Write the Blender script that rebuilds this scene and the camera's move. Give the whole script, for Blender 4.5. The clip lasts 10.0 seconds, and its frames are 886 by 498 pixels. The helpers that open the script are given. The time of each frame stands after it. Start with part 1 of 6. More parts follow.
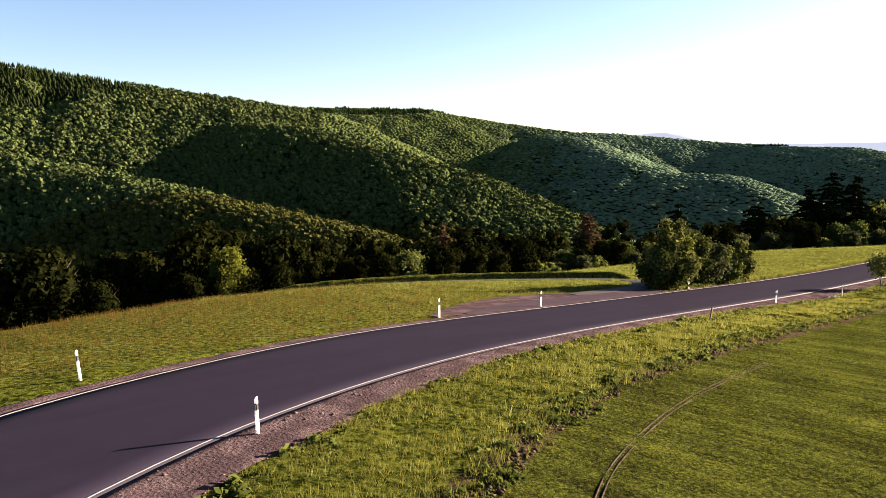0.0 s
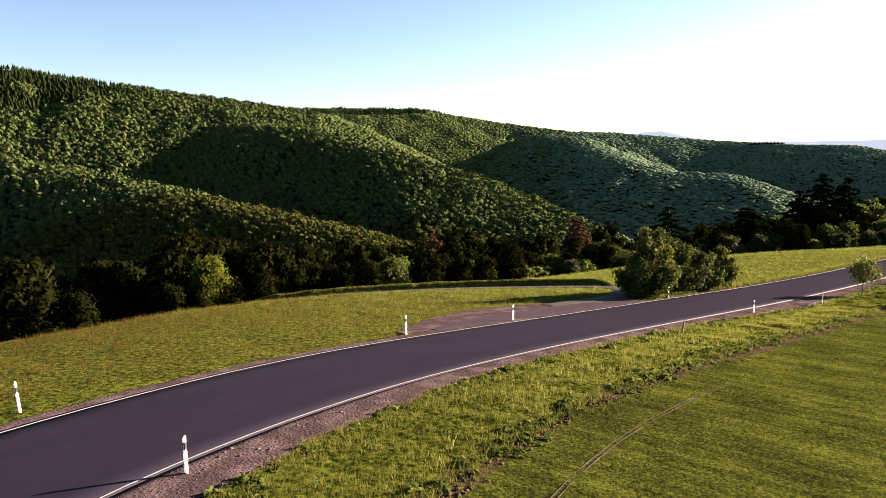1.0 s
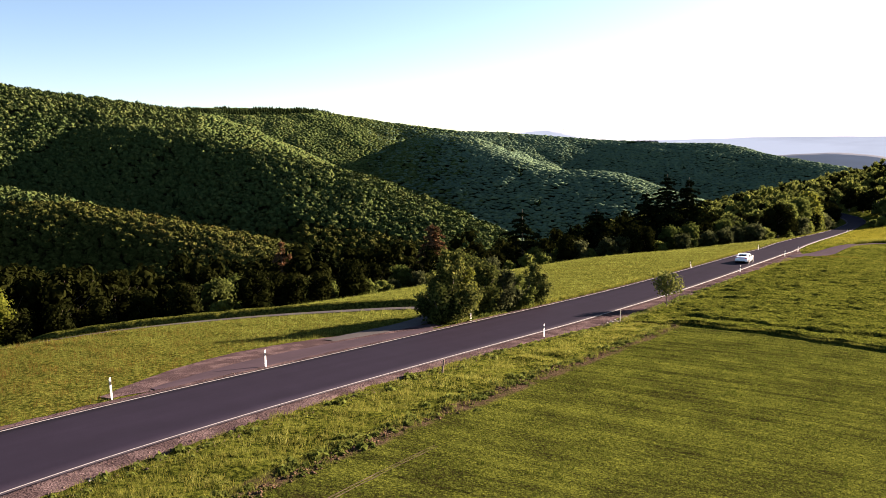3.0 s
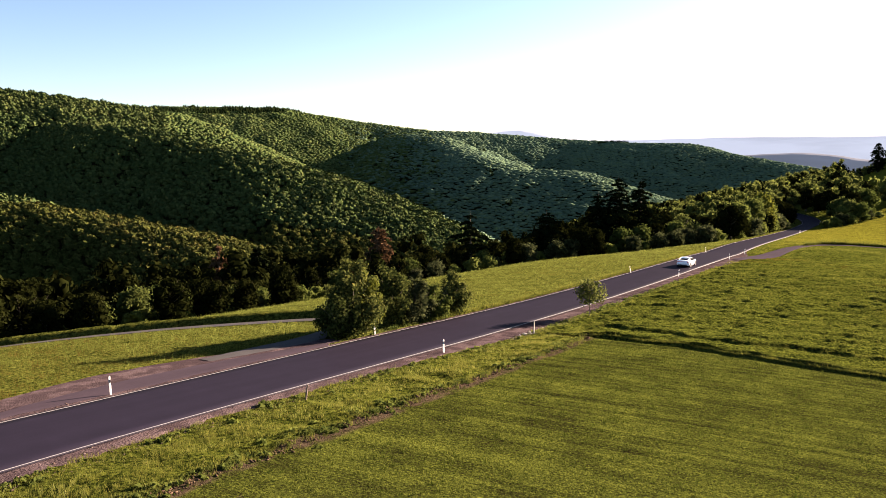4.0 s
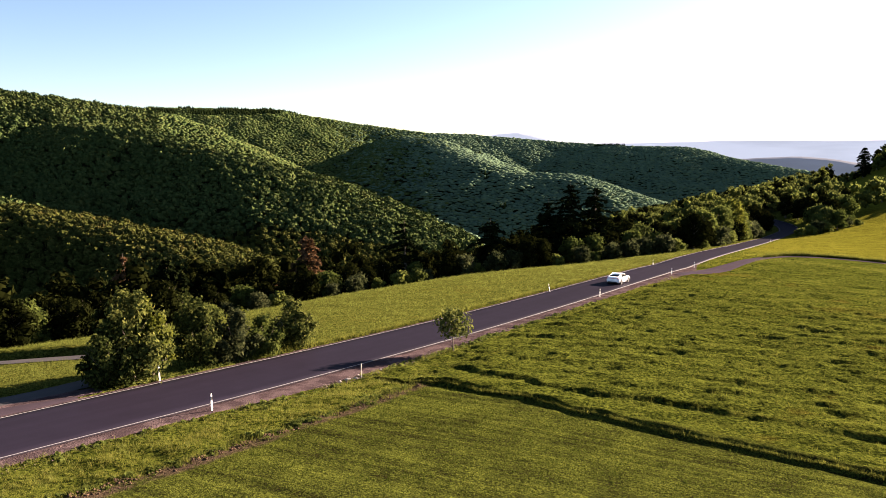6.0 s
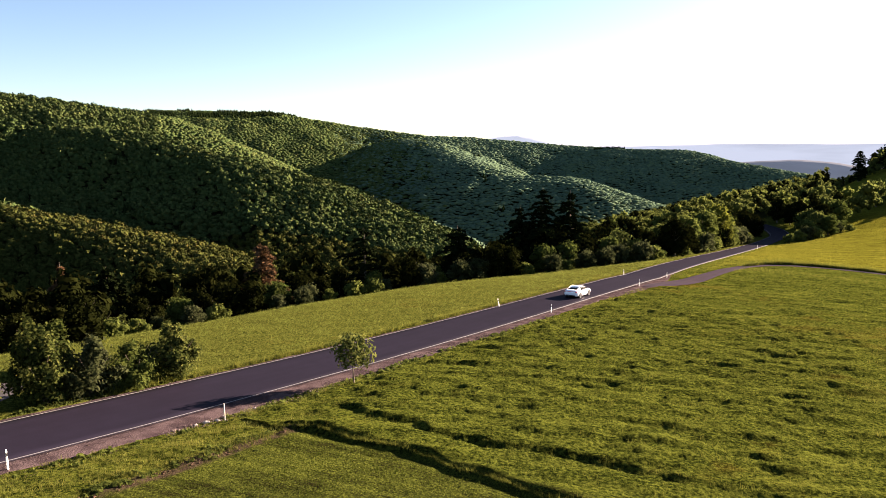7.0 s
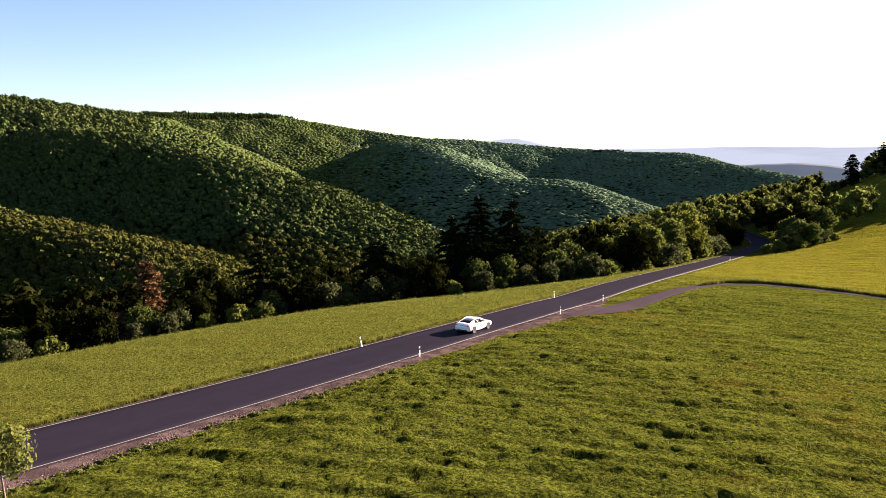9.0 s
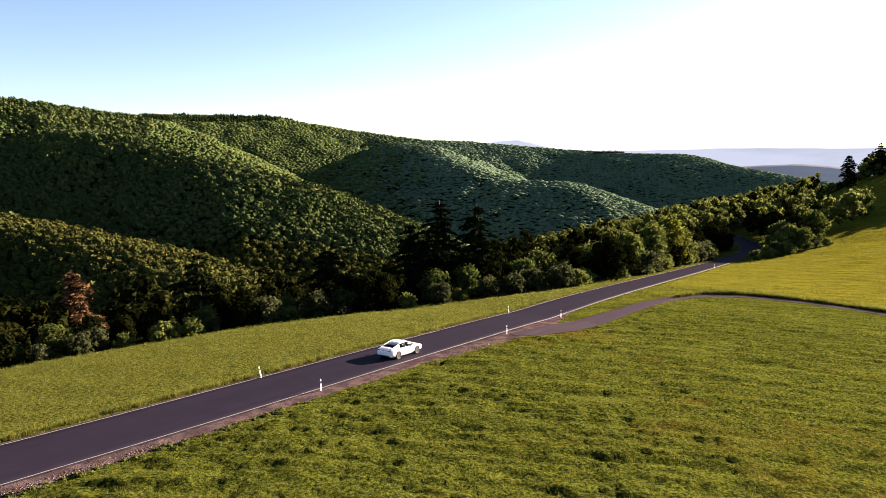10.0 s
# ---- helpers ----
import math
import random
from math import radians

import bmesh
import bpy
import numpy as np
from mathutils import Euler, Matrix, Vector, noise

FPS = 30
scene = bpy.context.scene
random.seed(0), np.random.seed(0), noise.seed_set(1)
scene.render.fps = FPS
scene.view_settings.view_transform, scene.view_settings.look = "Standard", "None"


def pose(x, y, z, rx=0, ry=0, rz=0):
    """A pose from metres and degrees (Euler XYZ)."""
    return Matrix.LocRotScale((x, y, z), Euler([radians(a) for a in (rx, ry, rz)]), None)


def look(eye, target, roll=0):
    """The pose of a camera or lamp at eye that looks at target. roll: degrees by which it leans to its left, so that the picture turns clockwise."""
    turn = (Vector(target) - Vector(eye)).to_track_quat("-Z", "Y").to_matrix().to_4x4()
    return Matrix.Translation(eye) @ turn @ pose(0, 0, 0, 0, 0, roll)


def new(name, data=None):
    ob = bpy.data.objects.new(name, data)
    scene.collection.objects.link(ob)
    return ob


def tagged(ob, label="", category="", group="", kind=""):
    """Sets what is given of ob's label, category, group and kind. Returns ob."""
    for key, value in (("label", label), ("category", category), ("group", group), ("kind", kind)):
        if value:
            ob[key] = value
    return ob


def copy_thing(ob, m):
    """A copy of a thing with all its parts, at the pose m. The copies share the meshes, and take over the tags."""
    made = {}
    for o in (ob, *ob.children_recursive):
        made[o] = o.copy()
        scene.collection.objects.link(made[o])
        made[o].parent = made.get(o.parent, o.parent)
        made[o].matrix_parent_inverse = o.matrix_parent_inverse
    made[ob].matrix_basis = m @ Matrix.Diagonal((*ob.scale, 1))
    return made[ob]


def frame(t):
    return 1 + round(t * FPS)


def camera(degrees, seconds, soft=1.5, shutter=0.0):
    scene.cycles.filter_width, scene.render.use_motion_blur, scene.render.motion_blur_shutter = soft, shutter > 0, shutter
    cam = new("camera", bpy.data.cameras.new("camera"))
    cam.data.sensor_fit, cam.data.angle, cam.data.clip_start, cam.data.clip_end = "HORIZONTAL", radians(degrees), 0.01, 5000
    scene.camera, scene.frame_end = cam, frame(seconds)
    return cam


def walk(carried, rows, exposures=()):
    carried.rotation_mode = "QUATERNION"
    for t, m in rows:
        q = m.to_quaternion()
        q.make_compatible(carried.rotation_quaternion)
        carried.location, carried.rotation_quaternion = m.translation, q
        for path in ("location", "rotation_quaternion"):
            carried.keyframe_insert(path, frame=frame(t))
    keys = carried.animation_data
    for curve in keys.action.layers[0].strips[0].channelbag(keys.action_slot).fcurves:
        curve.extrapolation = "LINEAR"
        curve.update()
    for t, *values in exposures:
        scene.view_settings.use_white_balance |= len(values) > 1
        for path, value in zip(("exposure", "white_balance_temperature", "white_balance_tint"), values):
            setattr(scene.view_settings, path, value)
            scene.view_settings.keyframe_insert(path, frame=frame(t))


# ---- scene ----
cam = camera(65.6, 10.0, 0.9)
PATH = [
    (0, (1.476, -1.499, 11.814), (1.363, 0.474, 11.507), -0.6),
    (0.5, (2.214, -1.259, 12.235), (2.099, 0.713, 11.923), -0.6),
    (1, (3.275, -0.881, 12.678), (3.169, 1.092, 12.37), -0.9),
    (1.5, (4.916, -0.295, 13.14), (4.844, 1.68, 12.833), -1.1),
    (2, (7.163, 0.644, 13.68), (7.171, 2.62, 13.371), -1.2),
    (2.5, (9.57, 1.695, 14.122), (9.685, 3.666, 13.808), -1.1),
    (3, (12.639, 2.802, 14.354), (12.835, 4.767, 14.039), -1.2),
    (4.5, (22.852, 7.388, 14.537), (23.134, 9.342, 14.219), -0.9),
    (5, (26.754, 9.39, 14.538), (27.036, 11.344, 14.221), -0.7),
    (6.5, (39.311, 17.191, 14.415), (39.582, 19.149, 14.108), -0.9),
    (7, (43.902, 20.567, 14.327), (44.173, 22.525, 14.024), -0.8),
    (7.5, (48.386, 24.287, 14.219), (48.654, 26.246, 13.917), -0.8),
    (8, (53.02, 28.332, 14.139), (53.29, 30.291, 13.837), -0.5),
    (8.5, (57.583, 32.234, 14.056), (57.85, 34.193, 13.756), -0.5),
    (9, (62.414, 36.023, 13.975), (62.681, 37.983, 13.679), -0.7),
    (9.5, (67.151, 39.888, 13.951), (67.414, 41.849, 13.657), -0.8),
    (10, (72.137, 43.829, 13.962), (72.398, 45.79, 13.671), -0.8),
]
EXPOSURE, KELVIN, TINT = 3.25, 6250, 18
walk(cam, [(t, look(e, g, r)) for t, e, g, r in PATH], [(t, EXPOSURE, KELVIN, TINT) for t in (0, 10)])

# ---- light: low evening sun from ahead on the right, clear sky ----
SUN_AZ, SUN_EL = 62.0, 13.0
world = bpy.data.worlds.new("evening_sky")
scene.world = world
world.use_nodes = True
wn = world.node_tree
sky = wn.nodes.new("ShaderNodeTexSky")
sky.sky_type, sky.sun_disc = "NISHITA", False
sky.sun_elevation, sky.sun_rotation = radians(SUN_EL), radians(SUN_AZ)
sky.altitude, sky.air_density, sky.dust_density, sky.ozone_density = 1300, 0.9, 1.0, 1.0
wn.links.new(sky.outputs[0], wn.nodes["Background"].inputs[0])
wn.nodes["Background"].inputs[1].default_value = 0.0252

sun = new("sun", bpy.data.lights.new("sun", "SUN"))
sun.data.energy, sun.data.angle, sun.data.color = 5.0, radians(0.6), (1.0, 0.774, 0.562)
SUN_DIR = Vector((math.sin(radians(SUN_AZ)) * math.cos(radians(SUN_EL)), math.cos(radians(SUN_AZ)) * math.cos(radians(SUN_EL)), math.sin(radians(SUN_EL))))
sun.matrix_world = look(SUN_DIR * 300, (0, 0, 0))


# ---- plan: u runs along the straight road, v to its left, both in metres ----
OX, OY = 26.2, 56.5
DU, DV = np.array([0.67, 0.742]), np.array([-0.742, 0.67])
SCALE = 1.0 / (0.67 ** 2 + 0.742 ** 2)


def to_uv(x, y):
    x, y = np.asarray(x, float) - OX, np.asarray(y, float) - OY
    return x * DU[0] + y * DU[1], x * DV[0] + y * DV[1]


def to_xy(u, v):
    u, v = np.asarray(u, float) * SCALE, np.asarray(v, float) * SCALE
    return OX + u * DU[0] + v * DV[0], OY + u * DU[1] + v * DV[1]


def smooth(x):
    q = np.clip(x, 0, 1)
    return q * q * (3 - 2 * q)


def curve(x, xs, ys):
    """A smooth curve through a few knots."""
    x = np.asarray(x, float)
    total = 0
    for k in (-4.0, -2.0, 0.0, 2.0, 4.0):
        total = total + np.interp(x + k, xs, ys)
    return total / 5


ROAD_U = [-220, -120, -80, -62, -55, -50, -46, -40, -30, -20, -10, 0, 20, 40, 63, 90, 112, 150, 200, 215, 230, 245, 262, 275, 286, 297, 312, 335]
ROAD_R = [-250, -78, -21, -8.4, -4.5, -2.7, -1.8, -0.6, 0.2, 0.7, 1.1, 1.3, 1.2, 0.6, -0.2, -0.7, -0.3, 0.0, 0.1, 0.1, 0.0, -0.1, -0.4, -0.5, 1.2, 5.2, 14.0, 31.0]
ROAD_W = 6.6


def road_right(u):
    return curve(u, ROAD_U, ROAD_R)


def road_left(u):
    du = 1.0
    slope = (road_right(u + du) - road_right(u - du)) / (2 * du)
    return road_right(u) + (ROAD_W + 0.3 * smooth((np.asarray(u) + 20) / 30) * smooth((90 - np.asarray(u)) / 40)) * np.sqrt(1 + slope ** 2)


def wave(x, y, size, seed):
    """Smooth noise from a few crossed sines, about -1 to 1."""
    x, y = x / size, y / size
    total, amp = 0.0, 1.0
    rs = np.random.RandomState(seed)
    for k in range(6):
        a, ph, f = rs.uniform(0, 6.283), rs.uniform(0, 6.283), rs.uniform(0.7, 2.2)
        total = total + np.sin((x * math.cos(a) + y * math.sin(a)) * f * 6.283 + ph + 1.3 * np.sin((y * math.cos(a) - x * math.sin(a)) * f * 2.1 + ph * 2))
    return total / 4.0


EDGE_U = [-150, -80, -52, -45, -32, -15, 0, 60, 90, 115, 130, 150, 180, 260, 300, 335, 650]
EDGE_V = [-25, 4, 17, 22, 32, 42, 48, 47, 40, 27, 21, 16, 13, 12, 24, 45, 20]


def edge(u):
    """The far edge of the meadow, where the ground breaks down into the valley."""
    return np.interp(u, EDGE_U, EDGE_V)


def belt(u):
    """Where the belt of trees below the meadow begins."""
    return np.interp(u, [-150, -60, -20, 0, 60, 90, 115, 130, 150, 180, 260, 300, 335, 650], [64, 56, 52, 50, 47, 39, 25, 18, 11.5, 8.2, 8.2, 22, 45, 20])


def plateau(u, v):
    """The cultivated shoulder of the hill on which the road runs."""
    a, b = np.clip(u / 100, -1.0, 1.1), np.clip(v / 100, -1.2, 0.62)
    z = (-1.759 - 10.758 * a - 3.325 * b + 3.856 * a ** 2 - 2.581 * a * b - 12.377 * b ** 2
         + 3.558 * a ** 3 + 3.011 * a * a * b - 5.924 * a ** 4 + 1.43 * a ** 5)
    z = z - 6.2 * np.clip(u / 100 - 1.1, 0, 1.7) - 9.0 * np.clip(u / 100 + 1.0, -3, 0)
    z = z + 7 * smooth((u / 100 - 1.5) / 1.3) * smooth((0.1 - v / 100) / 0.6)
    z = z + curve(u, [130, 150, 172, 203, 238, 275, 300, 330], [0, -0.3, -0.8, -1.6, -2.3, -2.1, -1.0, 0])
    # a wooded rise right of the road, past the bend
    z = z + 14.0 * smooth((u - 330) / 110) * smooth((20 - v) / 60) * smooth((640 - u) / 90)
    r = v - road_right(u) - 3.3
    z = z + 0.045 * r * np.exp(-(r / 9) ** 2) * smooth((u + 30) / 40)
    return z


EYE = (22.8, 7.4, 14.5)


def ridge(rows, slope):
    """A crest line from compass bearing, height angle and distance, seen from the road; slope of its sides."""
    pts = []
    for az, el, dist in rows:
        a = radians(az)
        pts.append((EYE[0] + dist * math.sin(a), EYE[1] + dist * math.cos(a), EYE[2] + dist * math.tan(radians(el)) - 9))
    return pts, slope


RIDGES = [
    ridge([(-75, 5.0, 3000), (-50, 6.0, 2600), (-35, 5.5, 2400), (-30.8, 4.85, 2320), (-21, 3.5, 2250), (-14, 2.5, 2350)], 0.5),
    ridge([(-32, 3.4, 2650), (-24, 2.2, 2250), (-15, 1.1, 1850), (-9, -0.7, 1600), (-5.6, -1.8, 1580), (1.5, -4.5, 1700), (8.1, -6.75, 1860), (11, -8.2, 1940)], 0.44),
    ridge([(-60, 2.6, 2900), (-48, 1.2, 2300), (-36, -0.8, 1640), (-28.8, -2.6, 1400), (-20, -5.1, 1150), (-13.8, -6.9, 980), (-10, -9.1, 860)], 0.52),
    ridge([(5, 0.5, 2900), (7.2, 0.2, 2550), (10.5, -1.4, 2200), (13.7, -2.6, 2080), (18.3, -2.75, 2080), (21, -3.7, 2130), (25.5, -4.95, 2220), (30, -6.6, 2320)], 0.42),
    ridge([(-20, 2.6, 3000), (-13, 2.8, 3100), (-5.4, 2.65, 3200), (1.7, 1.4, 3200), (7.2, 0.65, 3100), (10.5, 0.5, 3150), (18.3, -0.25, 3200), (22.7, -0.58, 3000), (27, -0.7, 2900), (31.9, -1.85, 2750), (36.5, -2.7, 2600), (43, -4.2, 2500)], 0.36),
]


def hills(x, y):
    """The wooded hills across the valley."""
    z = np.full(np.shape(x), -330.0)
    gully = 4 * wave(x, y, 520.0, 5) + 6 * wave(x, y, 210.0, 9)
    # a deep ravine runs down the second hill
    ax, ay = EYE[0] + 1820 * math.sin(radians(-18.6)), EYE[1] + 1820 * math.cos(radians(-18.6))
    dx, dy = EYE[0] + 1180 * math.sin(radians(-12.0)) - ax, EYE[1] + 1180 * math.cos(radians(-12.0)) - ay
    q = np.clip(((x - ax) * dx + (y - ay) * dy) / (dx * dx + dy * dy), 0, 1)
    ravine = 32.0 * np.exp(-(np.hypot(x - ax - q * dx, y - ay - q * dy) / 150.0) ** 2) * smooth(q * 2.2)
    for k, (pts, slope) in enumerate(RIDGES):
        best = np.full(np.shape(x), -1e9)
        for (x0, y0, z0), (x1, y1, z1) in zip(pts, pts[1:]):
            dx, dy = x1 - x0, y1 - y0
            q = np.clip(((x - x0) * dx + (y - y0) * dy) / (dx * dx + dy * dy), 0, 1)
            dist = np.hypot(x - x0 - q * dx, y - y0 - q * dy)
            fall = slope * (np.sqrt(dist ** 2 + 75.0 ** 2) - 75.0)
            best = np.maximum(best, z0 + q * (z1 - z0) - fall + gully * smooth((dist - 30) / 160))
        z = np.maximum(z, best - ravine if k < 2 else best)
    return z


def ground(x, y):
    """Height of the ground."""
    x, y = np.asarray(x, float), np.asarray(y, float)
    u, v = to_uv(x, y)
    z = plateau(u, v)
    over = v - edge(u)
    soft = 7.0 * np.log1p(np.exp(np.clip(over / 7.0, -30, 30)))
    soft = np.where(over > 200, over, soft)
    z = z - 0.16 * soft - 0.0007 * np.minimum(soft, 190) ** 2 - 0.27 * np.clip(soft - 190, 0, 2000)
    z = z - 0.3 * np.clip(u - 620, 0, 2000) - 0.0
    far = np.hypot(x - EYE[0], y - EYE[1])
    h = np.where(far > 320, hills(x, y), -400.0)
    z = np.maximum(np.maximum(z, h), -330.0)
    plain = -30 + 12 * wave(x, y, 1500.0, 3)
    back = smooth((-(x - EYE[0]) * math.sin(radians(20)) - (y - EYE[1]) * math.cos(radians(20)) - 100) / 600)
    return z * (1 - back) + plain * back


# ---- mesh helpers ----
def mesh_np(name, verts, faces, mat, smooth_shade=False):
    """A mesh from arrays; faces is an (n, 3) or (n, 4) array."""
    verts, faces = np.asarray(verts, np.float32), np.asarray(faces, np.int32)
    me = bpy.data.meshes.new(name)
    n, k = faces.shape
    me.vertices.add(len(verts))
    me.vertices.foreach_set("co", verts.ravel())
    me.loops.add(n * k)
    me.loops.foreach_set("vertex_index", faces.ravel())
    me.polygons.add(n)
    me.polygons.foreach_set("loop_start", np.arange(0, n * k, k, dtype=np.int32))
    me.polygons.foreach_set("loop_total", np.full(n, k, np.int32))
    if smooth_shade:
        me.polygons.foreach_set("use_smooth", np.ones(n, bool))
    if mat:
        me.materials.append(mat)
    me.update(calc_edges=True)
    return me


def part(name, bm, mat, parent=None, label="", smooth_shade=False):
    """Links a bmesh, or a finished mesh, as one object under a thing or a part."""
    if isinstance(bm, bmesh.types.BMesh):
        me = bpy.data.meshes.new(name)
        bm.to_mesh(me)
        bm.free()
        if mat:
            me.materials.append(mat)
        if smooth_shade:
            for p in me.polygons:
                p.use_smooth = True
    else:
        me = bm
    ob = new(name, me)
    if parent:
        ob.parent = parent
    if label:
        ob["label"] = label
    return ob


def box(bm, size, at=(0, 0, 0), bevel=0.0, turn=None):
    """Adds a box, bevelled if asked, to a bmesh."""
    m = Matrix.Translation(at)
    if turn is not None:
        m = m @ turn
    got = bmesh.ops.create_cube(bm, size=1.0, matrix=m @ Matrix.Diagonal((*size, 1)))
    if bevel:
        es = list({e for w in got["verts"] for e in w.link_edges})
        bmesh.ops.bevel(bm, geom=es, offset=bevel, segments=2, affect="EDGES", profile=0.5)
    return bm


def tube(verts, faces, pts, radii, sides=6):
    """Adds a tapered tube along pts to lists of verts and quads."""
    base = len(verts)
    up = Vector((0.13, 0.31, 0.94)).normalized()
    for i, p in enumerate(pts):
        p = Vector(p)
        a = Vector(pts[min(i + 1, len(pts) - 1)]) - Vector(pts[max(i - 1, 0)])
        a = a.normalized()
        s = a.cross(up)
        s = s.normalized() if s.length > 1e-3 else Vector((1, 0, 0))
        t = a.cross(s)
        for k in range(sides):
            an = 6.2832 * k / sides
            verts.append(tuple(p + (s * math.cos(an) + t * math.sin(an)) * radii[i]))
    for i in range(len(pts) - 1):
        for k in range(sides):
            k2 = (k + 1) % sides
            faces.append((base + i * sides + k, base + i * sides + k2, base + (i + 1) * sides + k2, base + (i + 1) * sides + k))


# ---- materials ----
def mat_new(name):
    m = bpy.data.materials.new(name)
    m.use_nodes = True
    nt = m.node_tree
    return m, nt, nt.nodes["Principled BSDF"]


def nod(nt, kind, **values):
    n = nt.nodes.new(kind)
    for k, val in values.items():
        n.inputs[k.replace("_", " ")].default_value = val
    return n


def noise_tex(nt, scale, detail=4.0, rough=0.6, vec=None, dist=0.0):
    n = nod(nt, "ShaderNodeTexNoise", Scale=scale, Detail=detail, Roughness=rough, Distortion=dist)
    if vec is not None:
        nt.links.new(vec, n.inputs["Vector"])
    return n.outputs["Fac"]


def ramp(nt, fac, stops):
    r = nt.nodes.new("ShaderNodeValToRGB")
    while len(r.color_ramp.elements) < len(stops):
        r.color_ramp.elements.new(0.5)
    for e, (p, c) in zip(r.color_ramp.elements, stops):
        e.position, e.color = p, (*c, 1)
    nt.links.new(fac, r.inputs[0])
    return r.outputs[0]


def mix(nt, fac, a, b, mode="MIX"):
    m = nt.nodes.new("ShaderNodeMix")
    m.data_type, m.blend_type = "RGBA", mode
    for sock, val in ((m.inputs["Factor"], fac), (m.inputs["A"], a), (m.inputs["B"], b)):
        if hasattr(val, "is_output"):
            nt.links.new(val, sock)
        elif isinstance(val, tuple):
            sock.default_value = (*val, 1)
        else:
            sock.default_value = val
    # colour sockets stand last among those of one name
    for nm, val in (("A", a), ("B", b)):
        sock = [s for s in m.inputs if s.name == nm and s.type == "RGBA"][0]
        if hasattr(val, "is_output"):
            nt.links.new(val, sock)
        elif isinstance(val, tuple):
            sock.default_value = (*val, 1)
    return [s for s in m.outputs if s.type == "RGBA"][0]


def calc(nt, op, a, b=0.0, c=0.0, clamp=False):
    m = nt.nodes.new("ShaderNodeMath")
    m.operation, m.use_clamp = op, clamp
    for i, val in enumerate((a, b, c)):
        if hasattr(val, "is_output"):
            nt.links.new(val, m.inputs[i])
        else:
            m.inputs[i].default_value = val
    return m.outputs[0]


def step(nt, x, a, b):
    """0 below a, 1 above b."""
    m = nt.nodes.new("ShaderNodeMapRange")
    m.interpolation_type = "SMOOTHSTEP"
    m.inputs["From Min"].default_value, m.inputs["From Max"].default_value = min(a, b), max(a, b)
    m.inputs["To Min"].default_value, m.inputs["To Max"].default_value = (0, 1) if a < b else (1, 0)
    nt.links.new(x, m.inputs["Value"])
    return m.outputs["Result"]


def bump(nt, bsdf, height, strength=0.5, dist=0.02):
    b = nod(nt, "ShaderNodeBump", Strength=strength, Distance=dist)
    nt.links.new(height, b.inputs["Height"])
    nt.links.new(b.outputs[0], bsdf.inputs["Normal"])


def matte(nt, b, gloss=0.0, rough=0.6):
    """Turns a surface into a dull one: scattered light, with a trace of gloss where asked. Returns its shader."""
    d = nt.nodes.new("ShaderNodeBsdfDiffuse")
    out = d.outputs[0]
    nt.links.new(b.inputs["Base Color"].links[0].from_socket, d.inputs["Color"])
    if b.inputs["Normal"].links:
        nt.links.new(b.inputs["Normal"].links[0].from_socket, d.inputs["Normal"])
    if gloss:
        g = nt.nodes.new("ShaderNodeBsdfGlossy")
        g.inputs["Roughness"].default_value = rough
        mx = nt.nodes.new("ShaderNodeMixShader")
        mx.inputs[0].default_value = gloss
        nt.links.new(out, mx.inputs[1])
        nt.links.new(g.outputs[0], mx.inputs[2])
        out = mx.outputs[0]
    nt.links.new(out, nt.nodes["Material Output"].inputs["Surface"])
    nt.nodes.remove(b)
    return out


def position(nt):
    return nt.nodes.new("ShaderNodeNewGeometry").outputs["Position"]


def plan_coords(nt):
    """The plan's u and v of the shaded place, in metres."""
    sub = nt.nodes.new("ShaderNodeVectorMath")
    sub.operation = "SUBTRACT"
    nt.links.new(position(nt), sub.inputs[0])
    sub.inputs[1].default_value = (OX, OY, 0)
    out = []
    for d in (DU, DV):
        dot = nt.nodes.new("ShaderNodeVectorMath")
        dot.operation = "DOT_PRODUCT"
        nt.links.new(sub.outputs[0], dot.inputs[0])
        dot.inputs[1].default_value = (d[0], d[1], 0)
        out.append(dot.outputs["Value"])
    return out


def leafy(name, stops, translucent=0.35, rough=0.6, patch=0.5, gloss=0.03, island=0.35):
    """Foliage: each leaf clump takes a tint of its own, and lets some light through."""
    m, nt, b = mat_new(name)
    geo = nt.nodes.new("ShaderNodeNewGeometry")
    obj = nt.nodes.new("ShaderNodeObjectInfo")
    f = calc(nt, "ADD", calc(nt, "MULTIPLY", geo.outputs["Random Per Island"], island), calc(nt, "MULTIPLY", obj.outputs["Random"], 0.25))
    f = calc(nt, "ADD", f, calc(nt, "MULTIPLY", noise_tex(nt, patch, 3.0, vec=position(nt)), 0.9 - island))
    col = ramp(nt, f, stops)
    nt.links.new(col, b.inputs["Base Color"])
    if gloss > 0.1:
        b.inputs["Roughness"].default_value = rough
        b.inputs["Specular IOR Level"].default_value = gloss
        face = b.outputs[0]
    else:
        face = matte(nt, b)
    tr = nt.nodes.new("ShaderNodeBsdfTranslucent")
    nt.links.new(col, tr.inputs["Color"])
    mx = nt.nodes.new("ShaderNodeMixShader")
    mx.inputs[0].default_value = translucent
    nt.links.new(face, mx.inputs[1])
    nt.links.new(tr.outputs[0], mx.inputs[2])
    nt.links.new(mx.outputs[0], nt.nodes["Material Output"].inputs["Surface"])
    return m


